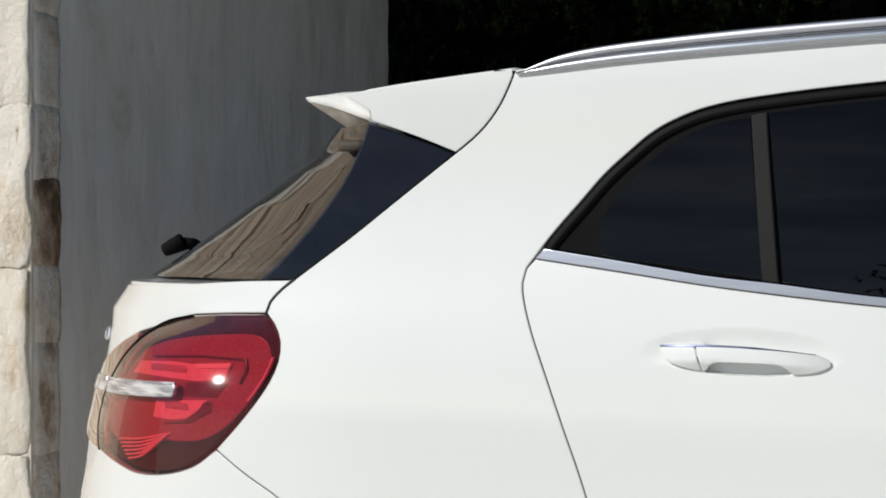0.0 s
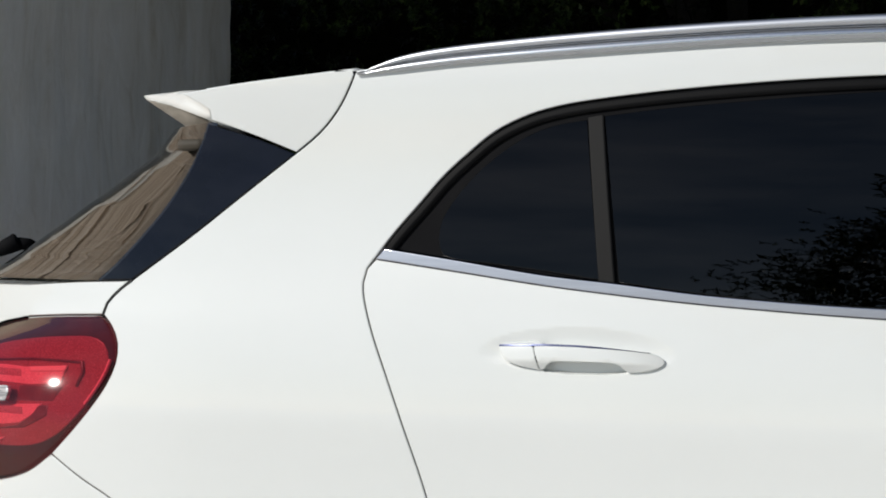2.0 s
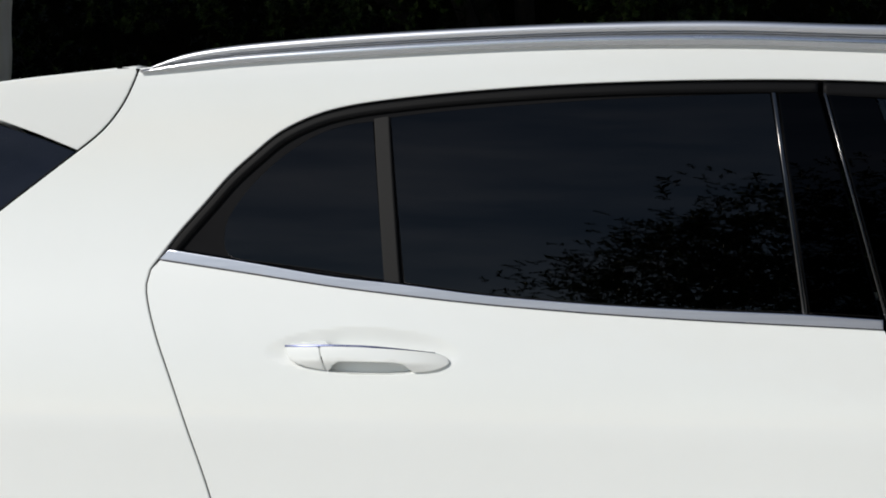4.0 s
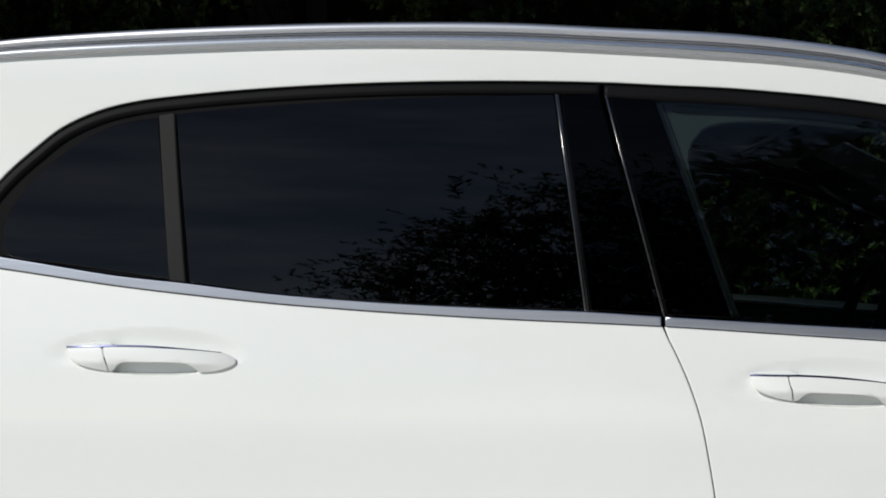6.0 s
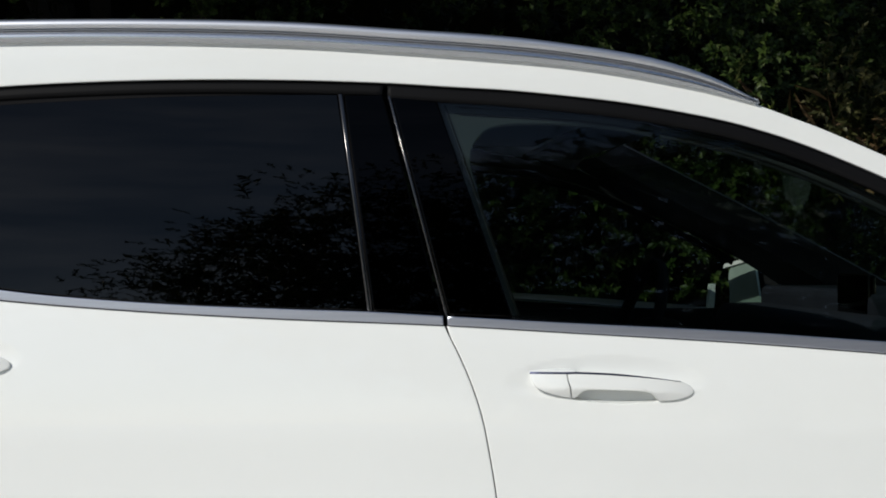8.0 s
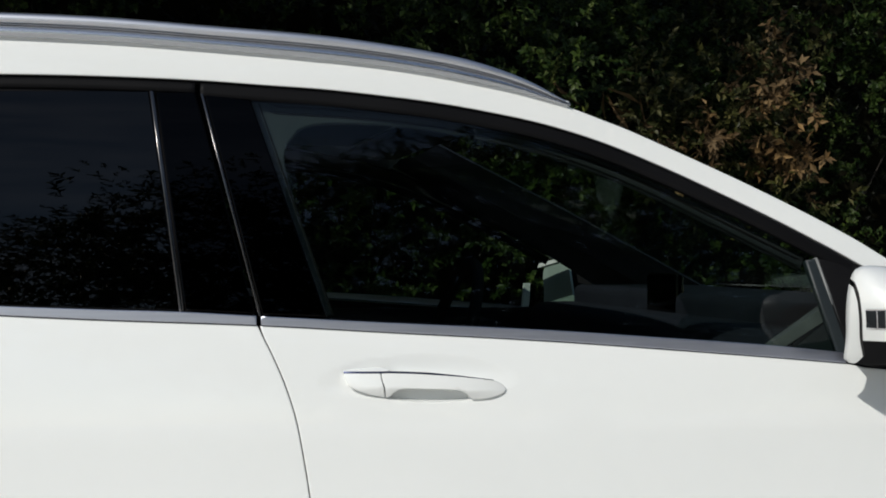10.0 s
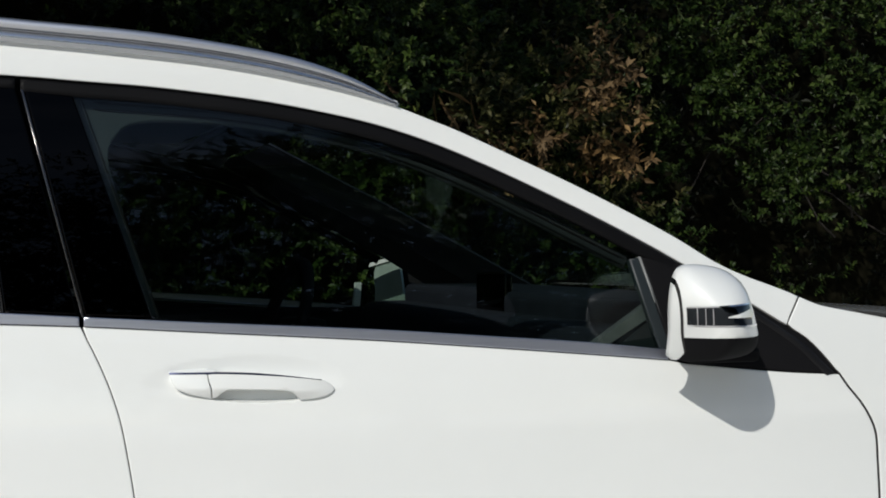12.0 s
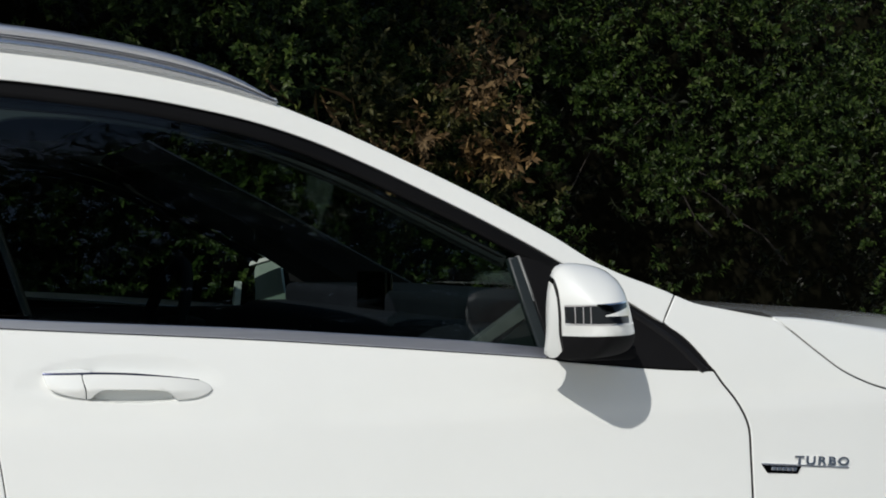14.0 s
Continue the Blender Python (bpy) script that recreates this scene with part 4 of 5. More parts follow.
for name, mat, off, pts in (
        ("lamp_reflector", LAMP_DEEP, -0.011, [(-0.090, 0.983), (-0.03, 0.998), (0.042, 1.009), (0.131, 1.016), (0.190, 1.014), (0.212, 0.994), (0.209, 0.958), (0.173, 0.907), (0.115, 0.858), (0.06, 0.838), (-0.05, 0.832), (-0.150, 0.824), (-0.204, 0.827), (-0.219, 0.853), (-0.200, 0.902), (-0.152, 0.947)]),
        ("lamp_segment", LAMP_RED, -0.008, [(-0.10, 0.962), (0.0, 0.966), (0.046, 0.964), (0.137, 0.970), (0.124, 0.940), (0.055, 0.936), (-0.04, 0.938), (-0.13, 0.940)]),
        ("lamp_segment", LAMP_RED, -0.008, [(-0.04, 0.899), (0.087, 0.907), (0.072, 0.890), (0.039, 0.873), (0.0, 0.868), (-0.047, 0.870)]),
        ("lamp_segment", LAMP_SHADE, -0.009, [(0.035, 0.934), (0.13, 0.936), (0.11, 0.912), (0.03, 0.909)]),
        ("lamp_segment", LAMP_CLEAR_RED, -0.005, [(0.061, 0.9650), (0.127, 0.9685), (0.138, 0.9695), (0.134, 0.9610), (0.062, 0.9575)]),
        ("lamp_segment", LAMP_SHADE, -0.006, [(-0.060, 0.9735), (0.065, 0.9800), (0.169, 0.9785), (0.172, 0.960), (0.158, 0.937), (0.155, 0.939), (0.166, 0.960), (0.164, 0.975), (0.065, 0.9765), (-0.060, 0.9705)]),
        ("lamp_segment", LAMP_SHADE, -0.0085, [(0.04, 0.902), (0.10, 0.905), (0.098, 0.888), (0.050, 0.866), (-0.02, 0.860), (0.035, 0.870), (0.065, 0.888), (0.075, 0.899)]),
        ("reversing_strip", LAMP_CLEAR, 0.0090, [(-0.200, 0.928), (-0.059, 0.931), (0.025, 0.934), (0.028, 0.924), (0.021, 0.909), (-0.054, 0.905), (-0.202, 0.900)]),
        ("reversing_strip", LAMP_CLEAR, 0.0090, [(-0.40, 0.924), (-0.219, 0.929), (-0.226, 0.901), (-0.40, 0.894)])):
    panel(name, curve(pts + pts[:1])[:-1] if name == "lamp_reflector" else dense(pts), mat, inner_lamp if pts[0][0] < -0.3 else tail_lamp, off=off, gap=0, inset=0.002, drop=0.002, depth=0.009, step=0.012)
for i in range(6):
    z0 = 0.838 - 0.006 * i
    arc = curve([(-0.160 + 0.008 * i, z0 - 0.014), (-0.08, z0 - 0.006), (0.002 - 0.010 * i, z0 + 0.010)])
    panel("fog_lamp_rib", arc + [(a, b - 0.0034) for a, b in back(arc)], LAMP_RED, tail_lamp, off=-0.006, gap=0, inset=0.001, drop=0.001, depth=0.008)
for s0, z0, s1, count in ((-0.062, 0.9600, 0.040, 25), (-0.012, 0.8990, 0.048, 15)):  # prisms moulded into the bars
    for k in range(count):
        a = s0 + (s1 - s0) * k / count
        panel("lamp_prism", dense([(a, z0), (a + 0.0020, z0), (a + 0.0034, z0 - 0.0115), (a + 0.0014, z0 - 0.0115)]), LAMP_DEEP, tail_lamp, off=-0.0072, gap=0, inset=0.0004, drop=0.0004, depth=0.004)
edge_line = lowered(LAMP_RIGHT[6:-8], 0.0125)
panel("lamp_edge", edge_line + back(lowered(edge_line, 0.0035)), LAMP_RED, tail_lamp, off=-0.004, gap=0, inset=0.0008, drop=0.001, depth=0.006)
panel("lamp_joint", [(a - 0.0013, b + 0.0006) for a, b in LAMP_SPLIT] + [(a + 0.0013, b - 0.0006) for a, b in back(LAMP_SPLIT)], RUBBER, tail_lamp, off=0.0072, gap=0, inset=0.0008, drop=0.001, depth=0.012)
tube("boot_badge", [tuple(flank(-0.33, z) + Vector((-0.006, 0, 0))) for z in (0.985, 0.993, 1.008)], [0.003, 0.006, 0.003], CHROME, car)


# door handles
def door_handle(cs, cz, dz, door, k=1.0):
    def off(s, z):
        u = (s - cs) / (0.1235 * k)
        v = z - cz - dz * (s - cs)
        fall = min(1.0, max(0.0, (-0.0045 - 0.012 * (s - cs) - v) / 0.0155))
        return 0.0025 + 0.0135 * max(0.0, 1 - abs(u) ** 2.6) ** 0.8 * (1 - 0.93 * fall ** 1.15) - 8.0 * max(0.0, v - 0.006) ** 2

    def at(u, v):
        return (cs + u * k, cz + v + dz * u)
    step = 0.004
    strip = curve([at(-0.1163, 0.0165), at(-0.064, 0.0180), at(-0.049, 0.0186), at(-0.003, 0.0180), at(0.033, 0.0158), at(0.071, 0.0122), at(0.1016, 0.0087)], step)
    tip = curve([at(0.1016, 0.0087), at(0.113, 0.0045), at(0.1205, -0.0015), at(0.1215, -0.0060), at(0.118, -0.0098), at(0.1116, -0.0130), at(0.094, -0.0182), at(0.0713, -0.0209)], step)
    notch = curve([at(0.0713, -0.0209), at(0.0665, -0.0172), at(0.0612, -0.0125), at(0.0536, -0.0085), at(0.0331, -0.0063), at(-0.0032, -0.0060), at(-0.030, -0.0062), at(-0.0385, -0.0078), at(-0.0445, -0.0118), at(-0.0480, -0.0165), at(-0.0515, -0.0188), at(-0.0550, -0.0193)], step)
    split = curve([at(-0.0555, -0.0193), at(-0.0585, -0.004), at(-0.0618, 0.007), at(-0.0635, 0.0180)], step)
    heel = curve([at(-0.0560, -0.0193), at(-0.070, -0.0172), at(-0.0852, -0.0138), at(-0.098, -0.0096), at(-0.1068, -0.0052), at(-0.1125, 0.0020), at(-0.1155, 0.0095), at(-0.1163, 0.0165)], step)
    shape = {"off": off, "gap": 0.0002, "inset": 0.0016, "drop": 0.001, "depth": 0.026, "step": 0.006, "dark_edges": False}
    panel("door_handle", chain([p for p in strip if p[0] > cs - 0.0630 * k], tip, notch, split), PAINT, door, label="white painted pull handle", **shape)
    panel("handle_cap", chain([p for p in strip if p[0] < cs - 0.0650 * k], [(s - 0.0011, z) for s, z in back(split)], heel), PAINT, door, **shape)
    crest = curve([at(-0.1163, 0.0172), at(-0.104, 0.0200), at(-0.0825, 0.0215), at(-0.061, 0.0222), at(-0.049, 0.0196)], step)
    panel("handle_cap_top", chain(crest, [(s, z + 0.0006) for s, z in back(strip) if s < cs - 0.049]), PAINT, door, off=lambda s, z: off(s, z) - 0.003 - 3.0 * max(0.0, z - level(strip, s)), gap=0, inset=0.0008, drop=0.0008, depth=0.012, step=0.004, dark_edges=False)
    panel("handle_strip", strip + [(s, z - 0.0026 * min(1, (cs + 0.105 * k - s) / 0.09) - 0.0003) for s, z in back(strip)], BLUE_CHROME, door, off=lambda s, z: off(s, z) + 0.0007, gap=0, inset=0.0006, drop=0.0006, depth=0.006, step=0.01, label="bright strip along the handle")


door_handle(*REAR_HANDLE, 0.0, rear_door)
door_handle(*FRONT_HANDLE, -0.03, front_door, 0.965)

# roof, rails, screens, bonnet
loft("roof", [flank(s, z + 0.006) for s, z in ROOF_LINE], PAINT, car, crown=0.05, under=0.02, power=2.4)
loft("roof_spoiler_joint", [flank(s, z + 0.002) for s, z in curve([(0.566, 1.428), (0.61, 1.424)])], RUBBER, car, crown=0.03)


def rail(profile, name, mat):
    for side in (0, 1):
        bm = bmesh.new()
        rings = []
        for s in np.linspace(0.606, 2.137, 90):
            zb, zt = level(ROOF_LINE, s) - 0.001, level(RAIL_LINE, s)
            zt = max(zt, zb + 0.002)
            y0 = flank(s, zb).y
            rings.append([bm.verts.new((s, (y0 + dy) if side == 0 else 2 * MID - (y0 + dy), zb + f * (zt - zb))) for f, dy in profile])
        k = len(profile)
        for a, b in zip(rings, rings[1:]):
            for i in range(k):
                bm.faces.new((a[i], a[(i + 1) % k], b[(i + 1) % k], b[i]))
        bm.faces.new(rings[0])
        bm.faces.new(rings[-1])
        part(name, bm, mat, car, "satin aluminium roof rail" if name == "roof_rail" else "", smooth=True)


rail([(0.545, 0.004), (0.55, -0.006), (0.58, -0.0085), (0.88, -0.0070), (0.96, -0.003), (1.0, 0.005), (0.97, 0.020), (0.60, 0.026)], "roof_rail", RAIL)
rail([(0.0, -0.0095), (0.41, -0.0058), (0.435, -0.0040), (0.445, 0.001), (0.44, 0.022), (0.0, 0.03)], "rail_foot", ALU_SMOOTH)
rail([(0.475, 0.002), (0.480, -0.0045), (0.510, -0.0050), (0.516, 0.002)], "rail_bead", RAIL)
rail([(0.40, 0.001), (0.56, 0.001), (0.56, 0.018), (0.40, 0.018)], "rail_joint", GREY_TRIM)
screen_line = [flank(s, z) + Vector((-0.004, 0.008, -0.010)) for s, z in PILLAR_TOP]
loft("windscreen", screen_line, GLASS_SCREEN, car, crown=0.0, push=0.24, under=0.004)
loft("windscreen_cowl", [flank(s, z) + Vector((0.0, 0.02, -0.03)) for s, z in FENDER_TOP], RUBBER, car, crown=0.0, push=0.16)
loft("bonnet", [flank(s, z) + Vector((0, 0.0008, -0.001)) for s, z in HOOD_EDGE], PAINT, car, crown=lambda x: 0.12 * (x - 2.95), push=0.03, under=0.02, n=30, power=5.0)
panel("bonnet_slot", chain(curve([(2.866, 1.0565), (2.892, 1.0535), (2.930, 1.0490), (2.955, 1.0400)]), curve([(2.955, 1.0400), (2.930, 1.0430), (2.892, 1.0500), (2.866, 1.0560)])), GAP, car, off=0.0012, gap=0, inset=0.0004, drop=0.0004, depth=0.004)
boxed("front_end", (3.50, 0.28, 0.25), (3.93, 1.52, 0.82), PAINT, car, 0.10, segments=4)
boxed("underbody", (-0.25, 0.12, 0.22), (3.6, 1.68, 0.40), GAP, car, 0.05)
boxed("boot_wall", (-0.28, 0.42, 0.40), (-0.20, 1.38, 1.08), GAP, car, 0.02)


# door mirrors: a domed shell cut into its pieces
def mirror_shell(grow, cuts):
    bm = bmesh.new()
    outline = curve([(2.473, 1.001), (2.477, 1.030), (2.478, 1.070), (2.483, 1.107), (2.492, 1.125), (2.509, 1.130), (2.542, 1.128), (2.565, 1.122), (2.583, 1.112), (2.595, 1.098), (2.605, 1.073), (2.612, 1.048), (2.617, 1.025), (2.611, 1.009), (2.595, 0.999), (2.560, 0.994), (2.505, 0.992), (2.481, 0.995), (2.473, 1.001)], 0.006)[:-1]
    a = np.array(outline)
    mid = np.array([2.545, 1.060])
    rings = []
    for t in (0.0, 0.15, 0.3, 0.45, 0.6, 0.75, 0.87, 0.95):
        k = (1 - t ** 1.7) ** 0.62 * grow
        y = -0.122 - 0.084 * t * grow
        rings.append([bm.verts.new((x, y, z)) for x, z in mid + np.array([-0.008, -0.012]) * t + (a - mid) * k])  # fullest low down and to the rear
    for y, f in ((-0.095, 0.84), (-0.055, 0.60), (-0.02, 0.42)):
        q = np.stack([2.612 - (2.612 - (mid + (a - mid) * grow)[:, 0]) * f, mid[1] + (a[:, 1] - mid[1]) * grow * (0.99 if y < -0.08 else 0.93 if y < -0.05 else 0.80)], 1)
        rings.insert(0, [bm.verts.new((x, y, z)) for x, z in q])
    n = len(outline)
    for p, q in zip(rings, rings[1:]):
        for i in range(n):
            bm.faces.new((p[i], p[(i + 1) % n], q[(i + 1) % n], q[i]))
    bm.faces.new(rings[0])
    bm.faces.new(rings[-1])
    for co, no in cuts:
        g = bm.verts[:] + bm.edges[:] + bm.faces[:]
        bmesh.ops.bisect_plane(bm, geom=g, plane_co=co, plane_no=no, clear_outer=True)
    return bm


FAR_POSE = pose(2.626, 1.905, 0, 0, 0, 20)  # the far mirror, turned towards the driver


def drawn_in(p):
    """Draws the mirror towards the door along the line of sight from the tripod."""
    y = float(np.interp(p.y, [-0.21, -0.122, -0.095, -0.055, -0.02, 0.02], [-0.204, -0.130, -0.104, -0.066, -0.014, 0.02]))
    low = min(1.0, max(0.0, (1.085 - p.z) / 0.09)) ** 1.4  # lower corners drawn in further, which tapers the cast shadow
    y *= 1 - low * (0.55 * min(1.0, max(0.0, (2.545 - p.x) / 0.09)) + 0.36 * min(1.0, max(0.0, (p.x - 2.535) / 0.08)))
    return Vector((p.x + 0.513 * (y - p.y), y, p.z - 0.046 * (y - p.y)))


def both_sides(name, bm, mat, label="", parent=None):
    parent = parent or car
    m2 = bm.copy()
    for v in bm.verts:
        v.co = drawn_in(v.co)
    for v in m2.verts:
        v.co = FAR_POSE @ Vector((v.co.x - 2.47, -0.122 - v.co.y, v.co.z))
    other = part(name, m2, PLASTIC if name == "door_mirror" else mat, FAR_SIDE.get(parent, parent), "", smooth=True)
    ob = part(name, bm, mat, parent, label, smooth=True)
    FAR_SIDE[ob] = other
    return ob


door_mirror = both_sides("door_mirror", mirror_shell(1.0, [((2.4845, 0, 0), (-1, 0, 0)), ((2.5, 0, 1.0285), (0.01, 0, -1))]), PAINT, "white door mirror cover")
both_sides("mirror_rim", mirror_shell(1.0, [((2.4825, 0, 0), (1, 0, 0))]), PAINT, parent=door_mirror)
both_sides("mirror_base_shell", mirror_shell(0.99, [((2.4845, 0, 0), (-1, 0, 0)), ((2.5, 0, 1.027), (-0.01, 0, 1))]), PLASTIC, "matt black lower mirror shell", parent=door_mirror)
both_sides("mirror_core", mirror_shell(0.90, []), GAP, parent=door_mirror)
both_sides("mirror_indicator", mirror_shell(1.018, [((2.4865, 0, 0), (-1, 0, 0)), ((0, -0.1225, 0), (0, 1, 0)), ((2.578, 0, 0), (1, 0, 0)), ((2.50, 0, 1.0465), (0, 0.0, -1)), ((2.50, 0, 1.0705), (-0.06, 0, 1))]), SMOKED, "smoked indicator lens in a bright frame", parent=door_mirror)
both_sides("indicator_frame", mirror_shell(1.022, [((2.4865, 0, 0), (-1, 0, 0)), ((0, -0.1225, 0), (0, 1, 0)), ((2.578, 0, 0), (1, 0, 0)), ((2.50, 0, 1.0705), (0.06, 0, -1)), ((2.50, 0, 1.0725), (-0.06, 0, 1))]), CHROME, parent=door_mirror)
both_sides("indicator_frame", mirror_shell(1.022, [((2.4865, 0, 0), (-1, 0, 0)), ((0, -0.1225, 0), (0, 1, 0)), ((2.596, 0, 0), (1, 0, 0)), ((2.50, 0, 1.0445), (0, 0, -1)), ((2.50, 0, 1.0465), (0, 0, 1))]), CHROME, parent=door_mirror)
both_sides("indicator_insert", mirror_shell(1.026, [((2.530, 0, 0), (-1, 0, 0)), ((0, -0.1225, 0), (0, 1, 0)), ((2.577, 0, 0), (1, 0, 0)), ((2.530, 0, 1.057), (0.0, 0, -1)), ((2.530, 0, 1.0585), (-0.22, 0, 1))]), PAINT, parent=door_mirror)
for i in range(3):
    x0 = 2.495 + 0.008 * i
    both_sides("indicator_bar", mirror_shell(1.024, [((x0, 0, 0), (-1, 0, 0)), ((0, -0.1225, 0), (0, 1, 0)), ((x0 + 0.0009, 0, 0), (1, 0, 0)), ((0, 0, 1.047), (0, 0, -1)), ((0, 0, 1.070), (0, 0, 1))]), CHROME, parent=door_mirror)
def plate(name, outline, thick, mat, parent, label="", m=Matrix.Identity(4)):
    """A flat piece from its corners, given its thickness as a vector."""
    bm = bmesh.new()
    a = [bm.verts.new(m @ Vector(p)) for p in outline]
    b = [bm.verts.new(m @ (Vector(p) + Vector(thick))) for p in outline]
    bm.faces.new(a)
    bm.faces.new(b[::-1])
    for k in range(len(a)):
        bm.faces.new((a[k], b[k], b[(k + 1) % len(a)], a[(k + 1) % len(a)]))
    return part(name, bm, mat, parent, label)


glass_edge = curve([(-0.060, 1.119), (-0.074, 1.060), (-0.089, 0.995), (-0.078, 0.979), (-0.02, 0.977), (0.044, 0.980), (0.050, 1.04), (0.054, 1.09), (0.034, 1.113), (-0.01, 1.121), (-0.060, 1.119)], 0.01)[:-1]
plate("mirror_glass", [(-0.010, y, z) for y, z in glass_edge], (0.007, 0, 0), MIRROR_GLASS, FAR_SIDE[door_mirror], "mirror glass with its grey-green reflection painted on", FAR_POSE)
plate("mirror_lip", [(-0.016, 0.072, 1.103), (-0.016, -0.030, 1.121), (-0.016, -0.030, 1.131), (-0.016, 0.066, 1.114)], (0.03, 0, 0), PAINT, FAR_SIDE[door_mirror], "white lip of the mirror cover", FAR_POSE)
plate("mirror_lip", [(-0.016, 0.146, 0.985), (-0.016, 0.139, 1.020), (-0.016, 0.136, 1.058), (-0.016, 0.141, 1.06), (-0.016, 0.148, 1.02), (-0.016, 0.155, 0.985)], (0.02, 0, 0), PAINT, FAR_SIDE[door_mirror], "", FAR_POSE)
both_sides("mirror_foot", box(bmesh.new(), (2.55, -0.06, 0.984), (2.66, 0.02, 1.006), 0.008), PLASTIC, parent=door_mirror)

# lettering on the front wing
def on_wing(s, z, out=0.002):
    p = flank(s, z)
    return Vector((p.x, p.y - out, p.z))


panel("wing_badge_plate", [(2.926, 0.8045), (3.006, 0.7965), (2.998, 0.7845), (2.938, 0.7895)], PIANO, car, off=0.003, gap=0, inset=0.0015, drop=0.0015, depth=0.005, far=False, label="black badge plate with bright bars")
panel("wing_badge_line", [(2.926, 0.8060), (3.104, 0.7895), (3.104, 0.7870), (2.926, 0.8038)], CHROME, car, off=0.0035, gap=0, inset=0.0006, drop=0.0008, depth=0.005, far=False)
for i in range(5):
    s = 2.945 + 0.0105 * i
    z = 0.7965 - 0.09 * (s - 2.945)
    panel("badge_bar", [(s, z + 0.003), (s + 0.008, z + 0.0023), (s + 0.007, z - 0.003), (s - 0.001, z - 0.0023)], CHROME, car, off=0.0042, gap=0, inset=0.0005, drop=0.0005, depth=0.003, far=False)
text = bpy.data.curves.new("lettering", "FONT")
text.body, text.size, text.extrude, text.space_character = "TURBO", 0.0205, 0.001, 1.25
text.offset = 0.0006
text_ob = new("lettering_source", text)
bpy.context.view_layer.update()
me = bpy.data.meshes.new_from_object(text_ob.evaluated_get(bpy.context.evaluated_depsgraph_get()))
bpy.data.objects.remove(text_ob)
me.materials.append(CHROME)
word = new("wing_lettering", me)
width = max(v.co.x for v in me.vertices)
word.parent, word.matrix_parent_inverse = car, parent_inverse(car)
turn = math.degrees(math.atan2(on_wing(3.10, 0.8).y - on_wing(2.99, 0.8).y, 0.11))
word.matrix_basis = Matrix.Translation(on_wing(2.990, 0.8015, 0.004)) @ pose(0, 0, 0, 90, 4.6, turn) @ Matrix.Diagonal((0.113 / width, 0.92, 1, 1))
word["label"] = "bright raised letters"

# cabin
def seat(y, x):
    boxed("seat_cushion", (x, y - 0.25, 0.42), (x + 0.52, y + 0.25, 0.58), LEATHER, car, 0.05, segments=3)
    bm = box(bmesh.new(), (0, -0.24, 0.0), (0.13, 0.24, 0.55), 0.05, 3)
    bmesh.ops.transform(bm, matrix=Matrix.Translation((x - 0.02, y, 0.52)) @ pose(0, 0, 0, 0, -18, 0), verts=bm.verts)
    part("seat_back", bm, LEATHER, car, smooth=True)
    bm = box(bmesh.new(), (0, -0.13, 0.0), (0.09, 0.13, 0.17), 0.04, 3)
    bmesh.ops.transform(bm, matrix=Matrix.Translation((x - 0.20, y, 1.08)) @ pose(0, 0, 0, 0, -12, 0), verts=bm.verts)
    part("head_restraint", bm, LEATHER, car, smooth=True)


for y in (0.52, 1.28):
    seat(y, 1.55)
boxed("rear_bench", (0.62, 0.25, 0.42), (1.15, 1.55, 0.60), LEATHER, car, 0.06, segments=3)
boxed("rear_bench_back", (0.48, 0.25, 0.55), (0.64, 1.55, 1.08), LEATHER, car, 0.06, segments=3)
boxed("dashboard", (2.47, 0.135, 0.62), (2.86, 1.62, 1.025), TRIM_BLUE, car, 0.04, segments=4, label="dark soft dashboard")
boxed("dash_pad", (2.58, 0.145, 0.98), (2.88, 1.60, 1.066), TRIM_BLUE, car, 0.02, segments=3)
# Dark forward piece of headlining, added to cover the roof's bright underside.
boxed("headlining_front", (1.98, 0.32, 1.362), (2.115, 1.48, 1.376), LEATHER, car, 0.005)
boxed("headlining", (0.65, 0.28, 1.395), (2.02, 1.52, 1.42), LEATHER, car, 0.01)
boxed("centre_display", (2.578, 0.85, 0.96), (2.598, 1.03, 1.103), PIANO, car, 0.008, segments=3, label="free-standing black display on the dashboard")
ring = [(2.20 + 0.055 * math.sin(a), 1.28 + 0.185 * math.cos(a), 0.945 + 0.175 * math.sin(a)) for a in np.linspace(0, 2 * math.pi, 33)]
tube("steering_wheel", ring, 0.014, LEATHER, car)
boxed("steering_hub", (2.21, 1.21, 0.89), (2.30, 1.35, 1.00), LEATHER, car, 0.02)
plate("pillar_foot_trim", [(2.458, 0.105, 1.004), (2.483, 0.105, 1.002), (2.574, 0.105, 1.056), (2.566, 0.105, 1.074), (2.548, 0.105, 1.064)], (0, 0.02, 0), EDGE_GREY, car, "pale grey pillar trim")
plate("dash_end_panel", [(2.478, 0.112, 0.980), (2.600, 0.112, 0.970), (2.600, 0.112, 1.060), (2.572, 0.112, 1.053)], (0, 0.02, 0), FRAME_TEAL, car)
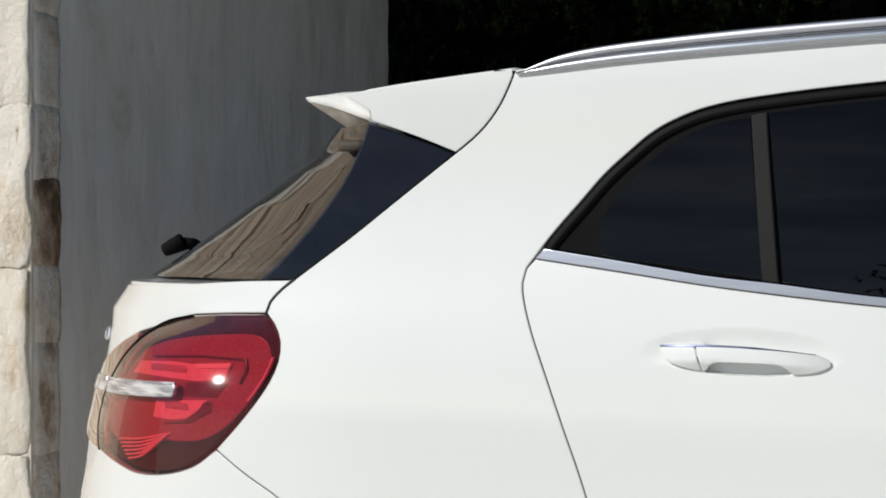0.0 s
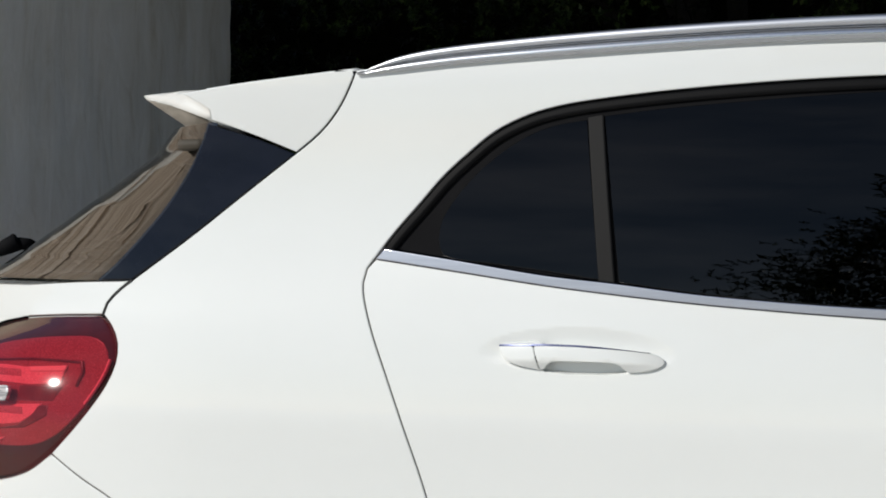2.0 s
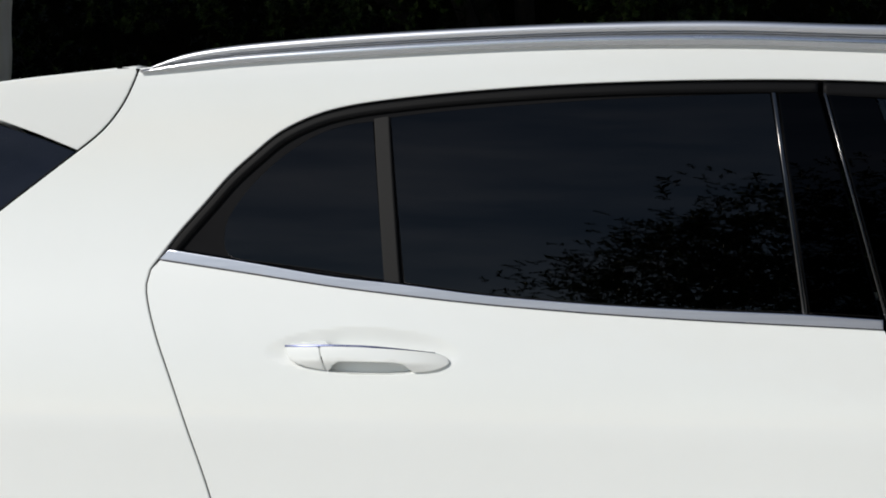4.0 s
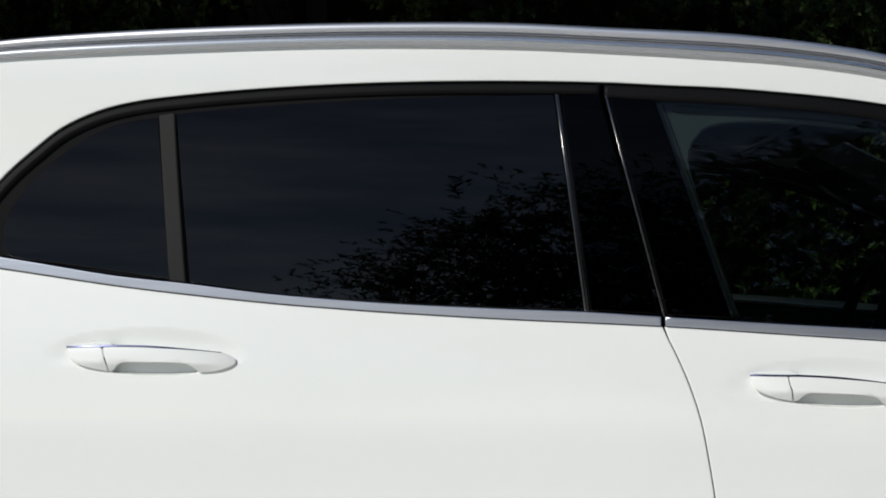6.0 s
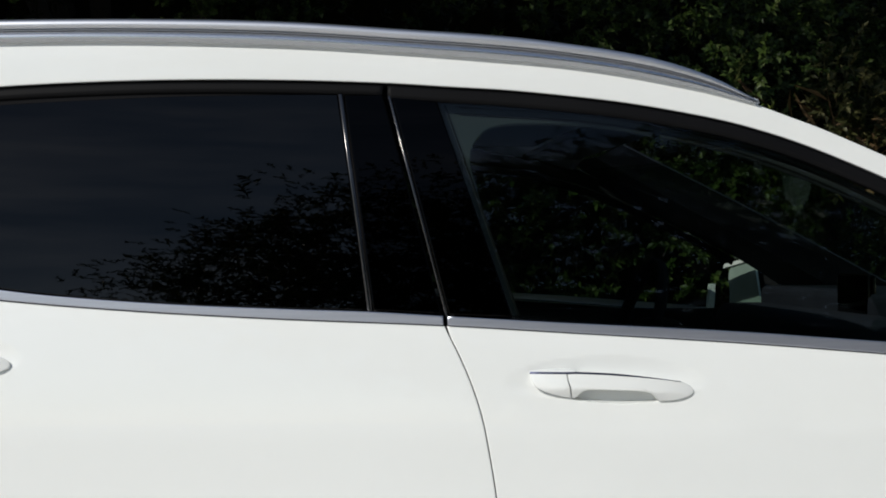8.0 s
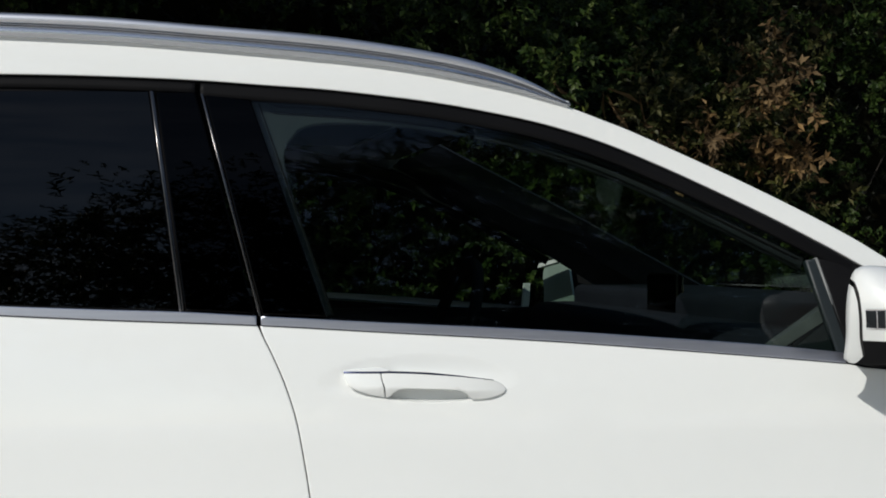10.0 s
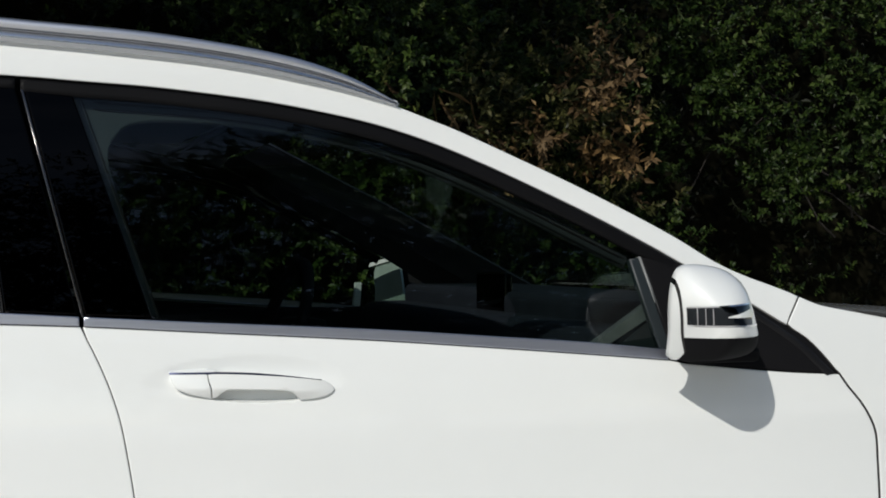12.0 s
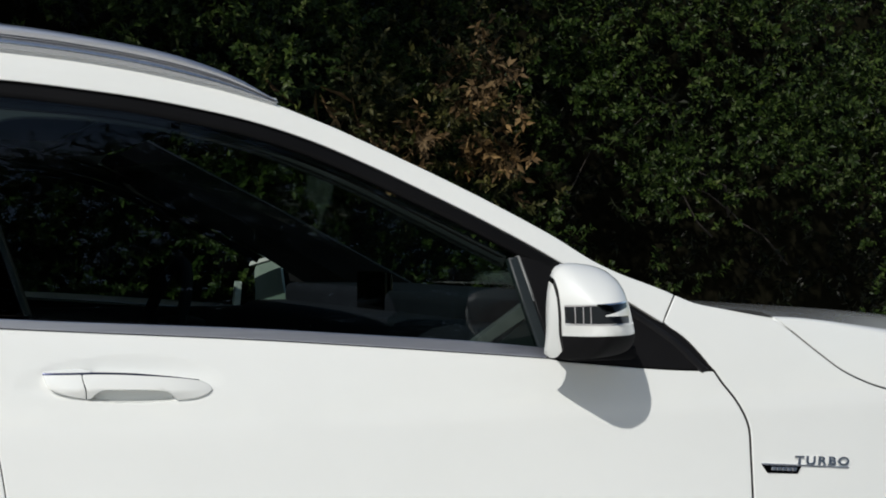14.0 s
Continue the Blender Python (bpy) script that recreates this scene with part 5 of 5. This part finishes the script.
# broad lining of the far windscreen pillar
lining = bmesh.new()
strip = [((2.13, 1.715, 1.372), (2.22, 1.50, 1.400)), ((2.35, 1.735, 1.240), (2.538, 1.50, 1.243)), ((2.566, 1.750, 1.132), (2.745, 1.50, 1.134)), ((2.70, 1.760, 1.050), (2.93, 1.50, 1.036))]
inner_s = [[lining.verts.new(q) for q in (a, (np.array(a) + np.array(b)) / 2 + np.array((0, -0.02, -0.012)), b)] for a, b in strip]
outer_s = [[lining.verts.new(v.co + Vector((0.004, 0.004, 0.003))) for v in row] for row in inner_s]
for k in range(3):
    for c in range(2):
        lining.faces.new((inner_s[k][c], inner_s[k][c + 1], inner_s[k + 1][c + 1], inner_s[k + 1][c]))
        lining.faces.new((outer_s[k][c], outer_s[k + 1][c], outer_s[k + 1][c + 1], outer_s[k][c + 1]))
    for c in (0, 2):
        lining.faces.new((inner_s[k][c], inner_s[k + 1][c], outer_s[k + 1][c], outer_s[k][c]))
part("windscreen_pillar_lining", lining, TRIM_BLUE, car, "slate grey pillar lining")


def wheel(x, y, out):
    tyre = bmesh.new()
    prof = [(0.225, -0.105), (0.30, -0.112), (0.325, -0.10), (0.335, -0.07), (0.336, 0.07), (0.325, 0.10), (0.30, 0.112), (0.225, 0.105)]
    rings = [[tyre.verts.new((x + r * math.cos(a), y + w, 0.336 + r * math.sin(a))) for r, w in prof] for a in np.linspace(0, 2 * math.pi, 41)[:-1]]
    for a, b in zip(rings, rings[1:] + rings[:1]):
        for i in range(len(prof)):
            tyre.faces.new((a[i], a[(i + 1) % len(prof)], b[(i + 1) % len(prof)], b[i]))
    t = part("wheel", tyre, TYRE, car, "black road tyre on an alloy rim", smooth=True)
    rim = bmesh.new()
    m = Matrix.Translation((x, y + out * 0.05, 0.336)) @ Matrix.Rotation(math.pi / 2, 4, "X")
    bmesh.ops.create_cone(rim, cap_ends=True, segments=40, radius1=0.06, radius2=0.06, depth=0.06, matrix=m)
    for k in range(5):
        b = bmesh.new()
        box(b, (-0.022, -0.02, 0.04), (0.022, 0.02, 0.23), 0.006)
        bmesh.ops.transform(b, matrix=Matrix.Translation((x, y + out * 0.06, 0.336)) @ Matrix.Rotation(2 * math.pi * k / 5, 4, "Y"), verts=b.verts)
        tmp = bpy.data.meshes.new("spoke")
        b.to_mesh(tmp)
        b.free()
        rim.from_mesh(tmp)
        bpy.data.meshes.remove(tmp)
    part("rim", rim, ALU, t)


for x in (0.66, 3.36):
    wheel(x, 0.125, -1)
    wheel(x, 2 * MID - 0.125, 1)

# ---- ground ----
bm = bmesh.new()
bmesh.ops.create_grid(bm, x_segments=60, y_segments=60, size=60)
for v in bm.verts:
    r = v.co.length
    v.co = v.co * (1 + (r / 60) ** 3 * 12)
ground = part("ground", bm, GRAVEL, None)
tagged(ground, "pale compacted gravel yard", "ground", kind="structure")

# ---- building corner ----
WALL_X, WALL_Y0, WALL_Y1, WALL_H = -1.05, 1.02, 3.02, 6.4
wall = thing("wall_west", (WALL_X - 1.0, 2.0, 0), "weathered grey plaster wall with rough limestone corner stones", "wall", kind="structure")
bm = bmesh.new()
ny, nz = 60, 110
gridw = []
for j in range(nz + 1):
    z = WALL_H * j / nz
    row = []
    for i in range(ny + 1):
        y = WALL_Y0 + 0.02 + (WALL_Y1 - WALL_Y0 - 0.02) * i / ny
        wob = 0.018 * noise.noise((y * 2.2, z * 1.1, 3)) + 0.006 * noise.noise((y * 9, z * 5, 1))
        edge = 0.02 * noise.noise((z * 6, 7, 2)) if i == ny else 0
        row.append(bm.verts.new((WALL_X + wob, y + edge, z)))
    gridw.append(row)
for a, b in zip(gridw, gridw[1:]):
    for k in range(ny):
        bm.faces.new((a[k], a[k + 1], b[k + 1], b[k]))
lo_b, hi_b = [bm.verts.new((WALL_X - 6.0, v.co.y, v.co.z)) for v in (gridw[0][0], gridw[0][-1])], [bm.verts.new((WALL_X - 6.0, v.co.y, v.co.z)) for v in (gridw[-1][0], gridw[-1][-1])]
bm.faces.new([gridw[0][0], *[r[0] for r in gridw[1:]], hi_b[0], lo_b[0]])
bm.faces.new([gridw[0][-1], *[r[-1] for r in gridw[1:]], hi_b[1], lo_b[1]])
bm.faces.new((lo_b[0], lo_b[1], hi_b[1], hi_b[0]))
bm.faces.new([*gridw[-1], hi_b[1], hi_b[0]])
part("plaster", bm, PLASTER, wall, "grey streaked plaster", smooth=False)
boxed("mortar_bed", (WALL_X - 13.0, WALL_Y0 - 0.018, 0), (WALL_X - 0.004, WALL_Y0 + 0.10, WALL_H), FACADE, wall, 0.004)


boxed("corner_mortar", (WALL_X - 0.03, WALL_Y0 - 0.022, 0), (WALL_X + 0.003, WALL_Y0 + 0.045, WALL_H), MORTAR, wall, 0.002)


# Unseen wall, guessed from brown reflections and slanted to catch the sun.
bm = box(bmesh.new(), (-40.0, 0.0, 0.0), (0.0, 0.4, 8.5), 0.02)
bmesh.ops.transform(bm, matrix=Matrix.Translation((WALL_X - 12.9, WALL_Y0 - 0.018, 0)) @ Matrix.Rotation(radians(37), 4, "Z"), verts=bm.verts)
part("yard_wall", bm, FACADE, wall, "unseen brown coursed wall for the reflections")


def rough_stone(lo, hi, seed, rough=1.0):
    bm = bmesh.new()
    box(bm, lo, hi)
    bmesh.ops.subdivide_edges(bm, edges=bm.edges[:], cuts=6, use_grid_fill=True)
    c = (Vector(lo) + Vector(hi)) / 2
    half = (Vector(hi) - Vector(lo)) / 2
    for v in bm.verts:
        u = Vector([(v.co[i] - c[i]) / half[i] for i in range(3)])
        round_off = sum(abs(a) ** 18 for a in u) ** (1 / 18)
        v.co = c + Vector([u[i] / max(round_off, 1.0) * half[i] for i in range(3)])
        n3 = noise.noise_vector(v.co * 9 + Vector((seed, 0, 0)))
        v.co += (Vector(n3) * 0.012 + Vector(noise.noise_vector(v.co * 34)) * 0.007) * rough
    return bm


random.seed(4)
def stained(name, stops):
    m = material(name, stops[1][1], 0.9)
    varied(m, coords(m, (1, 1, 0.5)), 15, stops)
    bump(m, noise_of(m, coords(m), 24, 8, 0.7), 0.9, 0.02)
    return m


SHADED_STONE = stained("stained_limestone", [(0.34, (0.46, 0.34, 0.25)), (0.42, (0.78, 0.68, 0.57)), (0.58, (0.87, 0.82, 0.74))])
RUST_STONE = stained("rust_brown_limestone", [(0.36, (0.17, 0.105, 0.062)), (0.46, (0.42, 0.29, 0.19)), (0.60, (0.68, 0.54, 0.41))])
z, k = 0.0, 0
for h in (0.30, 0.335, 0.48, 0.40, 0.36, 0.27, 0.42, 0.33, 0.38, 0.45, 0.30, 0.41, 0.36, 0.44, 0.39, 0.33, 0.42):
    top = min(z + h, WALL_H)
    x1, first = WALL_X + 0.001, True
    while x1 > WALL_X - 0.95:
        w = random.uniform(0.13, 0.22) if first else random.uniform(0.30, 0.50)
        part("stone", rough_stone((x1 - w + 0.005, WALL_Y0 - 0.03, z + 0.001), (x1, WALL_Y0 + (0.004 if first else 0.09), top - 0.001), k, 1.5), STONE if first else FACADE, wall, smooth=True)
        x1 -= w
        first = False
        k += 1
    z = top
# stained stones of the return, beside the plaster
returns = (0.0, 0.30, 0.64, 0.92, 1.117, 1.33, 1.516, 1.75, 2.0, 2.28, 2.6)
for k, (z0, z1) in enumerate(zip(returns, returns[1:])):
    part("stone", rough_stone((WALL_X - 0.06, WALL_Y0 - 0.012, z0 - 0.006), (WALL_X + 0.012, WALL_Y0 + 0.084, z1 + 0.006), k * 3.7, 0.55), RUST_STONE if k == 4 else SHADED_STONE, wall, "rust-brown stained stone" if k == 4 else "", smooth=True)


# ---- planting ----
def leaf_mesh(c, d, up, L, ratio):
    """Pointed, slightly folded leaves from c along d: verts and faces."""
    n = len(c)
    d = d / (np.linalg.norm(d, axis=1, keepdims=True) + 1e-9)
    w = np.cross(d, up)
    w /= np.linalg.norm(w, axis=1, keepdims=True) + 1e-9
    nn = np.cross(w, d)
    L = L[:, None]
    W = L * ratio[:, None]
    v = np.stack([c, c + d * L * 0.42 + w * W + nn * L * 0.06, c + d * L * 0.45 - nn * L * 0.03, c + d * L * 0.42 - w * W + nn * L * 0.06, c + d * L - nn * L * 0.12], 1).reshape(-1, 3)
    i = np.arange(n)[:, None] * 5
    f = np.concatenate([i + [0, 1, 2], i + [0, 2, 3], i + [1, 4, 2], i + [2, 4, 3]])
    return v, f


def shoots(r, bases, ways, length, count, size, spread=(0.7, 1.25), ratio=(0.17, 0.24), stem=0.02):
    """Twigs with leaves set round them in a spiral, opening towards the tip: verts and faces."""
    n = len(bases)
    ways = ways / (np.linalg.norm(ways, axis=1, keepdims=True) + 1e-9)
    length = length * r.uniform(0.7, 1.3, n)
    side = np.cross(ways, r.normal(0, 1, (n, 3)))
    side /= np.linalg.norm(side, axis=1, keepdims=True) + 1e-9
    other = np.cross(ways, side)
    u = (np.arange(count) + r.uniform(0, 1, (n, count))) / count
    turn = np.arange(count) * 2.4 + r.uniform(0, 6.28, (n, 1)) + r.normal(0, 0.35, (n, count))
    open_ = np.interp(u, [0, 1], spread[::-1]) + r.normal(0, 0.18, (n, count))
    c = bases[:, None] + ways[:, None] * (length[:, None] * (0.12 + 0.88 * u))[..., None]
    radial = side[:, None] * np.cos(turn)[..., None] + other[:, None] * np.sin(turn)[..., None]
    d = ways[:, None] * np.cos(open_)[..., None] + radial * np.sin(open_)[..., None] + np.array([0, 0, -0.15])
    up = ways[:, None] * 0.6 + r.normal(0, 0.35, (n, count, 3)) + np.array([0, -0.3, 0.5])
    m = n * count
    v, f = leaf_mesh(c.reshape(m, 3), d.reshape(m, 3), up.reshape(m, 3), size * r.uniform(0.65, 1.3, m), r.uniform(*ratio, m))
    sv, sf = leaf_mesh(bases, ways, side, length, np.full(n, stem))
    return np.concatenate([v, sv]), np.concatenate([f, sf + len(v)])


def foliage(name, made, mat, parent, label=""):
    v, f = made
    me = bpy.data.meshes.new(name)
    me.from_pydata(v.tolist(), [], f.tolist())
    me.materials.append(mat)
    ob = new(name, me)
    ob.parent, ob.matrix_parent_inverse = parent, parent_inverse(parent)
    ob["kind"] = "stuff"
    if label:
        ob["label"] = label
    return ob


def clumped(r, centers, per, spread, lean, wild):
    """Twig feet scattered round clump centres, and the way each twig grows."""
    c = np.repeat(np.array(centers, float), per, 0)
    off = r.normal(0, 1, c.shape) * np.array(spread)
    return c + off, r.normal(0, wild, c.shape) + np.array(lean) + off / np.array(spread) * 0.35


rng = np.random.default_rng(11)
hedge = thing("hedge", (3.0, 3.6, 0), "tall dark evergreen hedge with some withered brown leaves", "hedge")
front = []
while len(front) < 900:
    x, z = rng.uniform(-2.2, 6.6), rng.uniform(0.2, 2.9)
    if x < 2.2 and rng.random() < 0.55:
        continue
    lump = 0.55 * noise.noise((x * 0.9, z * 1.1, 5)) + 0.34 * noise.noise((x * 2.3, z * 2.3, 9))
    hollow = noise.noise((x * 1.7, z * 2.0, 21)) + 0.6 * noise.noise((x * 4.1, z * 4.4, 33))
    # Hollows and the low right end stay leafless, so the dark backing shows.
    if hollow < -0.27 and not 3.9 < x < 4.9 or x > 4.2 and z < 1.24 + 0.1 * math.sin(x * 3) and rng.random() < 0.9:
        continue
    y = 3.12 - lump + rng.uniform(0, 0.22)
    front.append((x, max(y, 3.40) if x < -0.6 else y, z))
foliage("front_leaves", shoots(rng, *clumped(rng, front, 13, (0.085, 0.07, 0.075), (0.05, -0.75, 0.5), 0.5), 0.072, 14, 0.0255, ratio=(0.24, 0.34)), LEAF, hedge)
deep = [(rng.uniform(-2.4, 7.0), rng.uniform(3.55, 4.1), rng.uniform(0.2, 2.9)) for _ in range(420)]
foliage("shade_darkened_leaves", shoots(rng, *clumped(rng, deep, 8, (0.16, 0.12, 0.15), (0, -0.7, 0.4), 0.6), 0.11, 10, 0.042), LEAF_SHADE, hedge)
brown = [(3.71 + rng.normal(0, 0.045), 2.92 + rng.uniform(-0.05, 0.12), z) for z in rng.uniform(1.36, 1.92, 11)] + [(3.42 + rng.normal(0, 0.06), 2.93, rng.uniform(1.46, 1.60)) for _ in range(4)]
foliage("withered_leaves", shoots(rng, *clumped(rng, brown, 7, (0.045, 0.05, 0.05), (0, -0.4, -0.3), 0.5), 0.08, 9, 0.037, ratio=(0.17, 0.25)), LEAF_BROWN, hedge, "withered brown leaves")
olive = [(3.62 + rng.normal(0, 0.16), 2.95 + rng.uniform(-0.05, 0.15), rng.uniform(1.30, 1.95)) for _ in range(16)] + [(rng.uniform(3.15, 3.5), 2.95, rng.uniform(1.42, 1.80)) for _ in range(8)]
foliage("yellowing_leaves", shoots(rng, *clumped(rng, olive, 8, (0.06, 0.05, 0.06), (0, -0.6, 0.4), 0.5), 0.08, 11, 0.030, ratio=(0.2, 0.3)), LEAF_OLIVE, hedge, "yellowing olive leaves")
foliage("fresh_sprig", shoots(rng, np.array([(2.86, 2.85, 1.67), (2.865, 2.85, 1.71), (2.97, 2.85, 1.575)]), np.array([(0.1, -0.2, 1.0), (0.25, -0.2, 1.0), (0.2, -0.3, 1.0)]), 0.07, 9, 0.030, (0.3, 0.9)), LEAF_FRESH, hedge, "yellow-green fresh shoots")
bare = np.array([(rng.uniform(3.0, 3.3), 2.95, rng.uniform(1.50, 1.66)) for _ in range(26)])
foliage("dry_brushwood", leaf_mesh(bare, rng.normal(0, 0.45, bare.shape) + np.array([-0.7, -0.1, 0.15]), rng.normal(0, 1, bare.shape), rng.uniform(0.09, 0.22, len(bare)), np.full(len(bare), 0.014)), LEAF_BROWN, hedge, "thin dry reddish twigs")
for i in range(4):
    x, z, y = rng.uniform(4.0, 5.8), rng.uniform(1.0, 1.4), rng.uniform(3.5, 3.8)
    pts, step_x = [], rng.uniform(-0.14, 0.14)
    for j in range(7):
        pts.append((x, y, z))
        x, y, z = x + step_x + rng.uniform(-0.06, 0.06), y - rng.uniform(-0.02, 0.06), z + rng.uniform(0.02, 0.16)
    tube("branch", pts, [0.005, 0.0045, 0.004, 0.0035, 0.003, 0.0025, 0.002], BARK, hedge, sides=5)
# Near-black slab behind the leaves, put there as the hedge's inner shade.
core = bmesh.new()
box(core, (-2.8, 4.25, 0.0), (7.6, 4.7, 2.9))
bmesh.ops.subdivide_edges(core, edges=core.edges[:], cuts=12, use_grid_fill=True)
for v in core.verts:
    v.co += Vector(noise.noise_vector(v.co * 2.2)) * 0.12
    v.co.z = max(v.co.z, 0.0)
part("hedge_shade_backing", core, HEDGE_SHADE, hedge)


def tree(name, base, height, crown, count, per, spread, twig, leaf, size, label, seed, mat):
    r = np.random.default_rng(seed)
    t = thing(name, base, label, "tree")
    b = Vector(base)
    tube("trunk", [b, b + Vector((0.05, 0.02, height * 0.3)), b + Vector((-0.05, 0.05, height * 0.6)), b + Vector((0.05, 0, height * 0.9))], [0.16, 0.13, 0.10, 0.04], BARK, t, sides=10)
    pts = crown(r, count)
    for i in range(0, len(pts), max(1, len(pts) // 16)):
        p = Vector(pts[i])
        s = b + Vector((0, 0, height * r.uniform(0.3, 0.7)))
        tube("limb", [s, s.lerp(p, 0.5) + Vector((0, 0, 0.1)), p], [0.05, 0.03, 0.008], BARK, t, sides=6)
    foliage("crown", shoots(r, *clumped(r, pts, per, spread, (-0.55, 0, 0.55), 0.55), twig, leaf, size, (0.35, 0.95), stem=0.012), mat, t)
    return t


# Crown of the unseen tree, cut to steer its shade on the hedge.
def shade_crown(r, n):
    out = []
    while len(out) < n:
        x, y, z = r.uniform(-1.6, 2.45), r.uniform(0.3, 4.4), r.uniform(2.75, 4.8)
        if ((x - 0.45) / 2.1) ** 2 + ((y - 2.1) / 2.3) ** 2 + ((z - 3.4) / 1.5) ** 2 < 1 + 0.3 * noise.noise((x, y, z)) and (y > 1.25 or x < 0.2):
            out.append((x, y, z))
    return out


def crown_top(x):
    return float(np.interp(x, [-0.4, 0.1, 0.75, 1.5, 2.6, 4.5, 7, 9.5], [3.1, 3.5, 4.5, 5.1, 5.6, 6.6, 6.7, 5.2]))


def far_crown(r, n):
    out = []
    while len(out) < n:
        x, z = r.uniform(0.0, 9.5), r.uniform(0.9, 7.2)
        top = crown_top(x - 0.25) - 0.22
        if z < top - 0.06 + 0.32 * noise.noise((x * 1.9, z * 1.9, 3)) and z > np.interp(x, [-0.4, 1.5, 3], [2.9, 1.8, 1.0]):
            out.append((x, -7.0 + r.uniform(-0.7, 0.9), z))
    return out


# The first tree is out of view, added to throw the hedge into shade.
tree("unseen_shade_tree", (0.6, 4.75, 0.0), 4.6, shade_crown, 900, 6, (0.18, 0.18, 0.15), 0.30, 12, 0.085, "added unseen evergreen tree that shades the hedge", 3, LEAF)
facing_tree = tree("facing_tree", (4.2, -7.0, 0.0), 5.4, far_crown, 1500, 14, (0.12, 0.2, 0.10), 0.10, 11, 0.034, "broad dark evergreen tree across the yard", 5, LEAF_FAR)
# shaded inner boughs that close the crown
rng_in = np.random.default_rng(8)
boughs = []
while len(boughs) < 1000:
    x, z = rng_in.uniform(0.6, 9.5), rng_in.uniform(1.0, 6.3)
    if z < crown_top(x - 0.25) - 0.36 and z > float(np.interp(x, [0.6, 1.5, 3], [2.9, 2.1, 1.0])):
        boughs.append((x, -7.3 + rng_in.uniform(-0.5, 0.4), z))
foliage("inner_crown", shoots(rng_in, *clumped(rng_in, boughs, 9, (0.17, 0.25, 0.15), (0, 0.3, 0.5), 0.6), 0.17, 12, 0.085), LEAF_FAR, facing_tree)
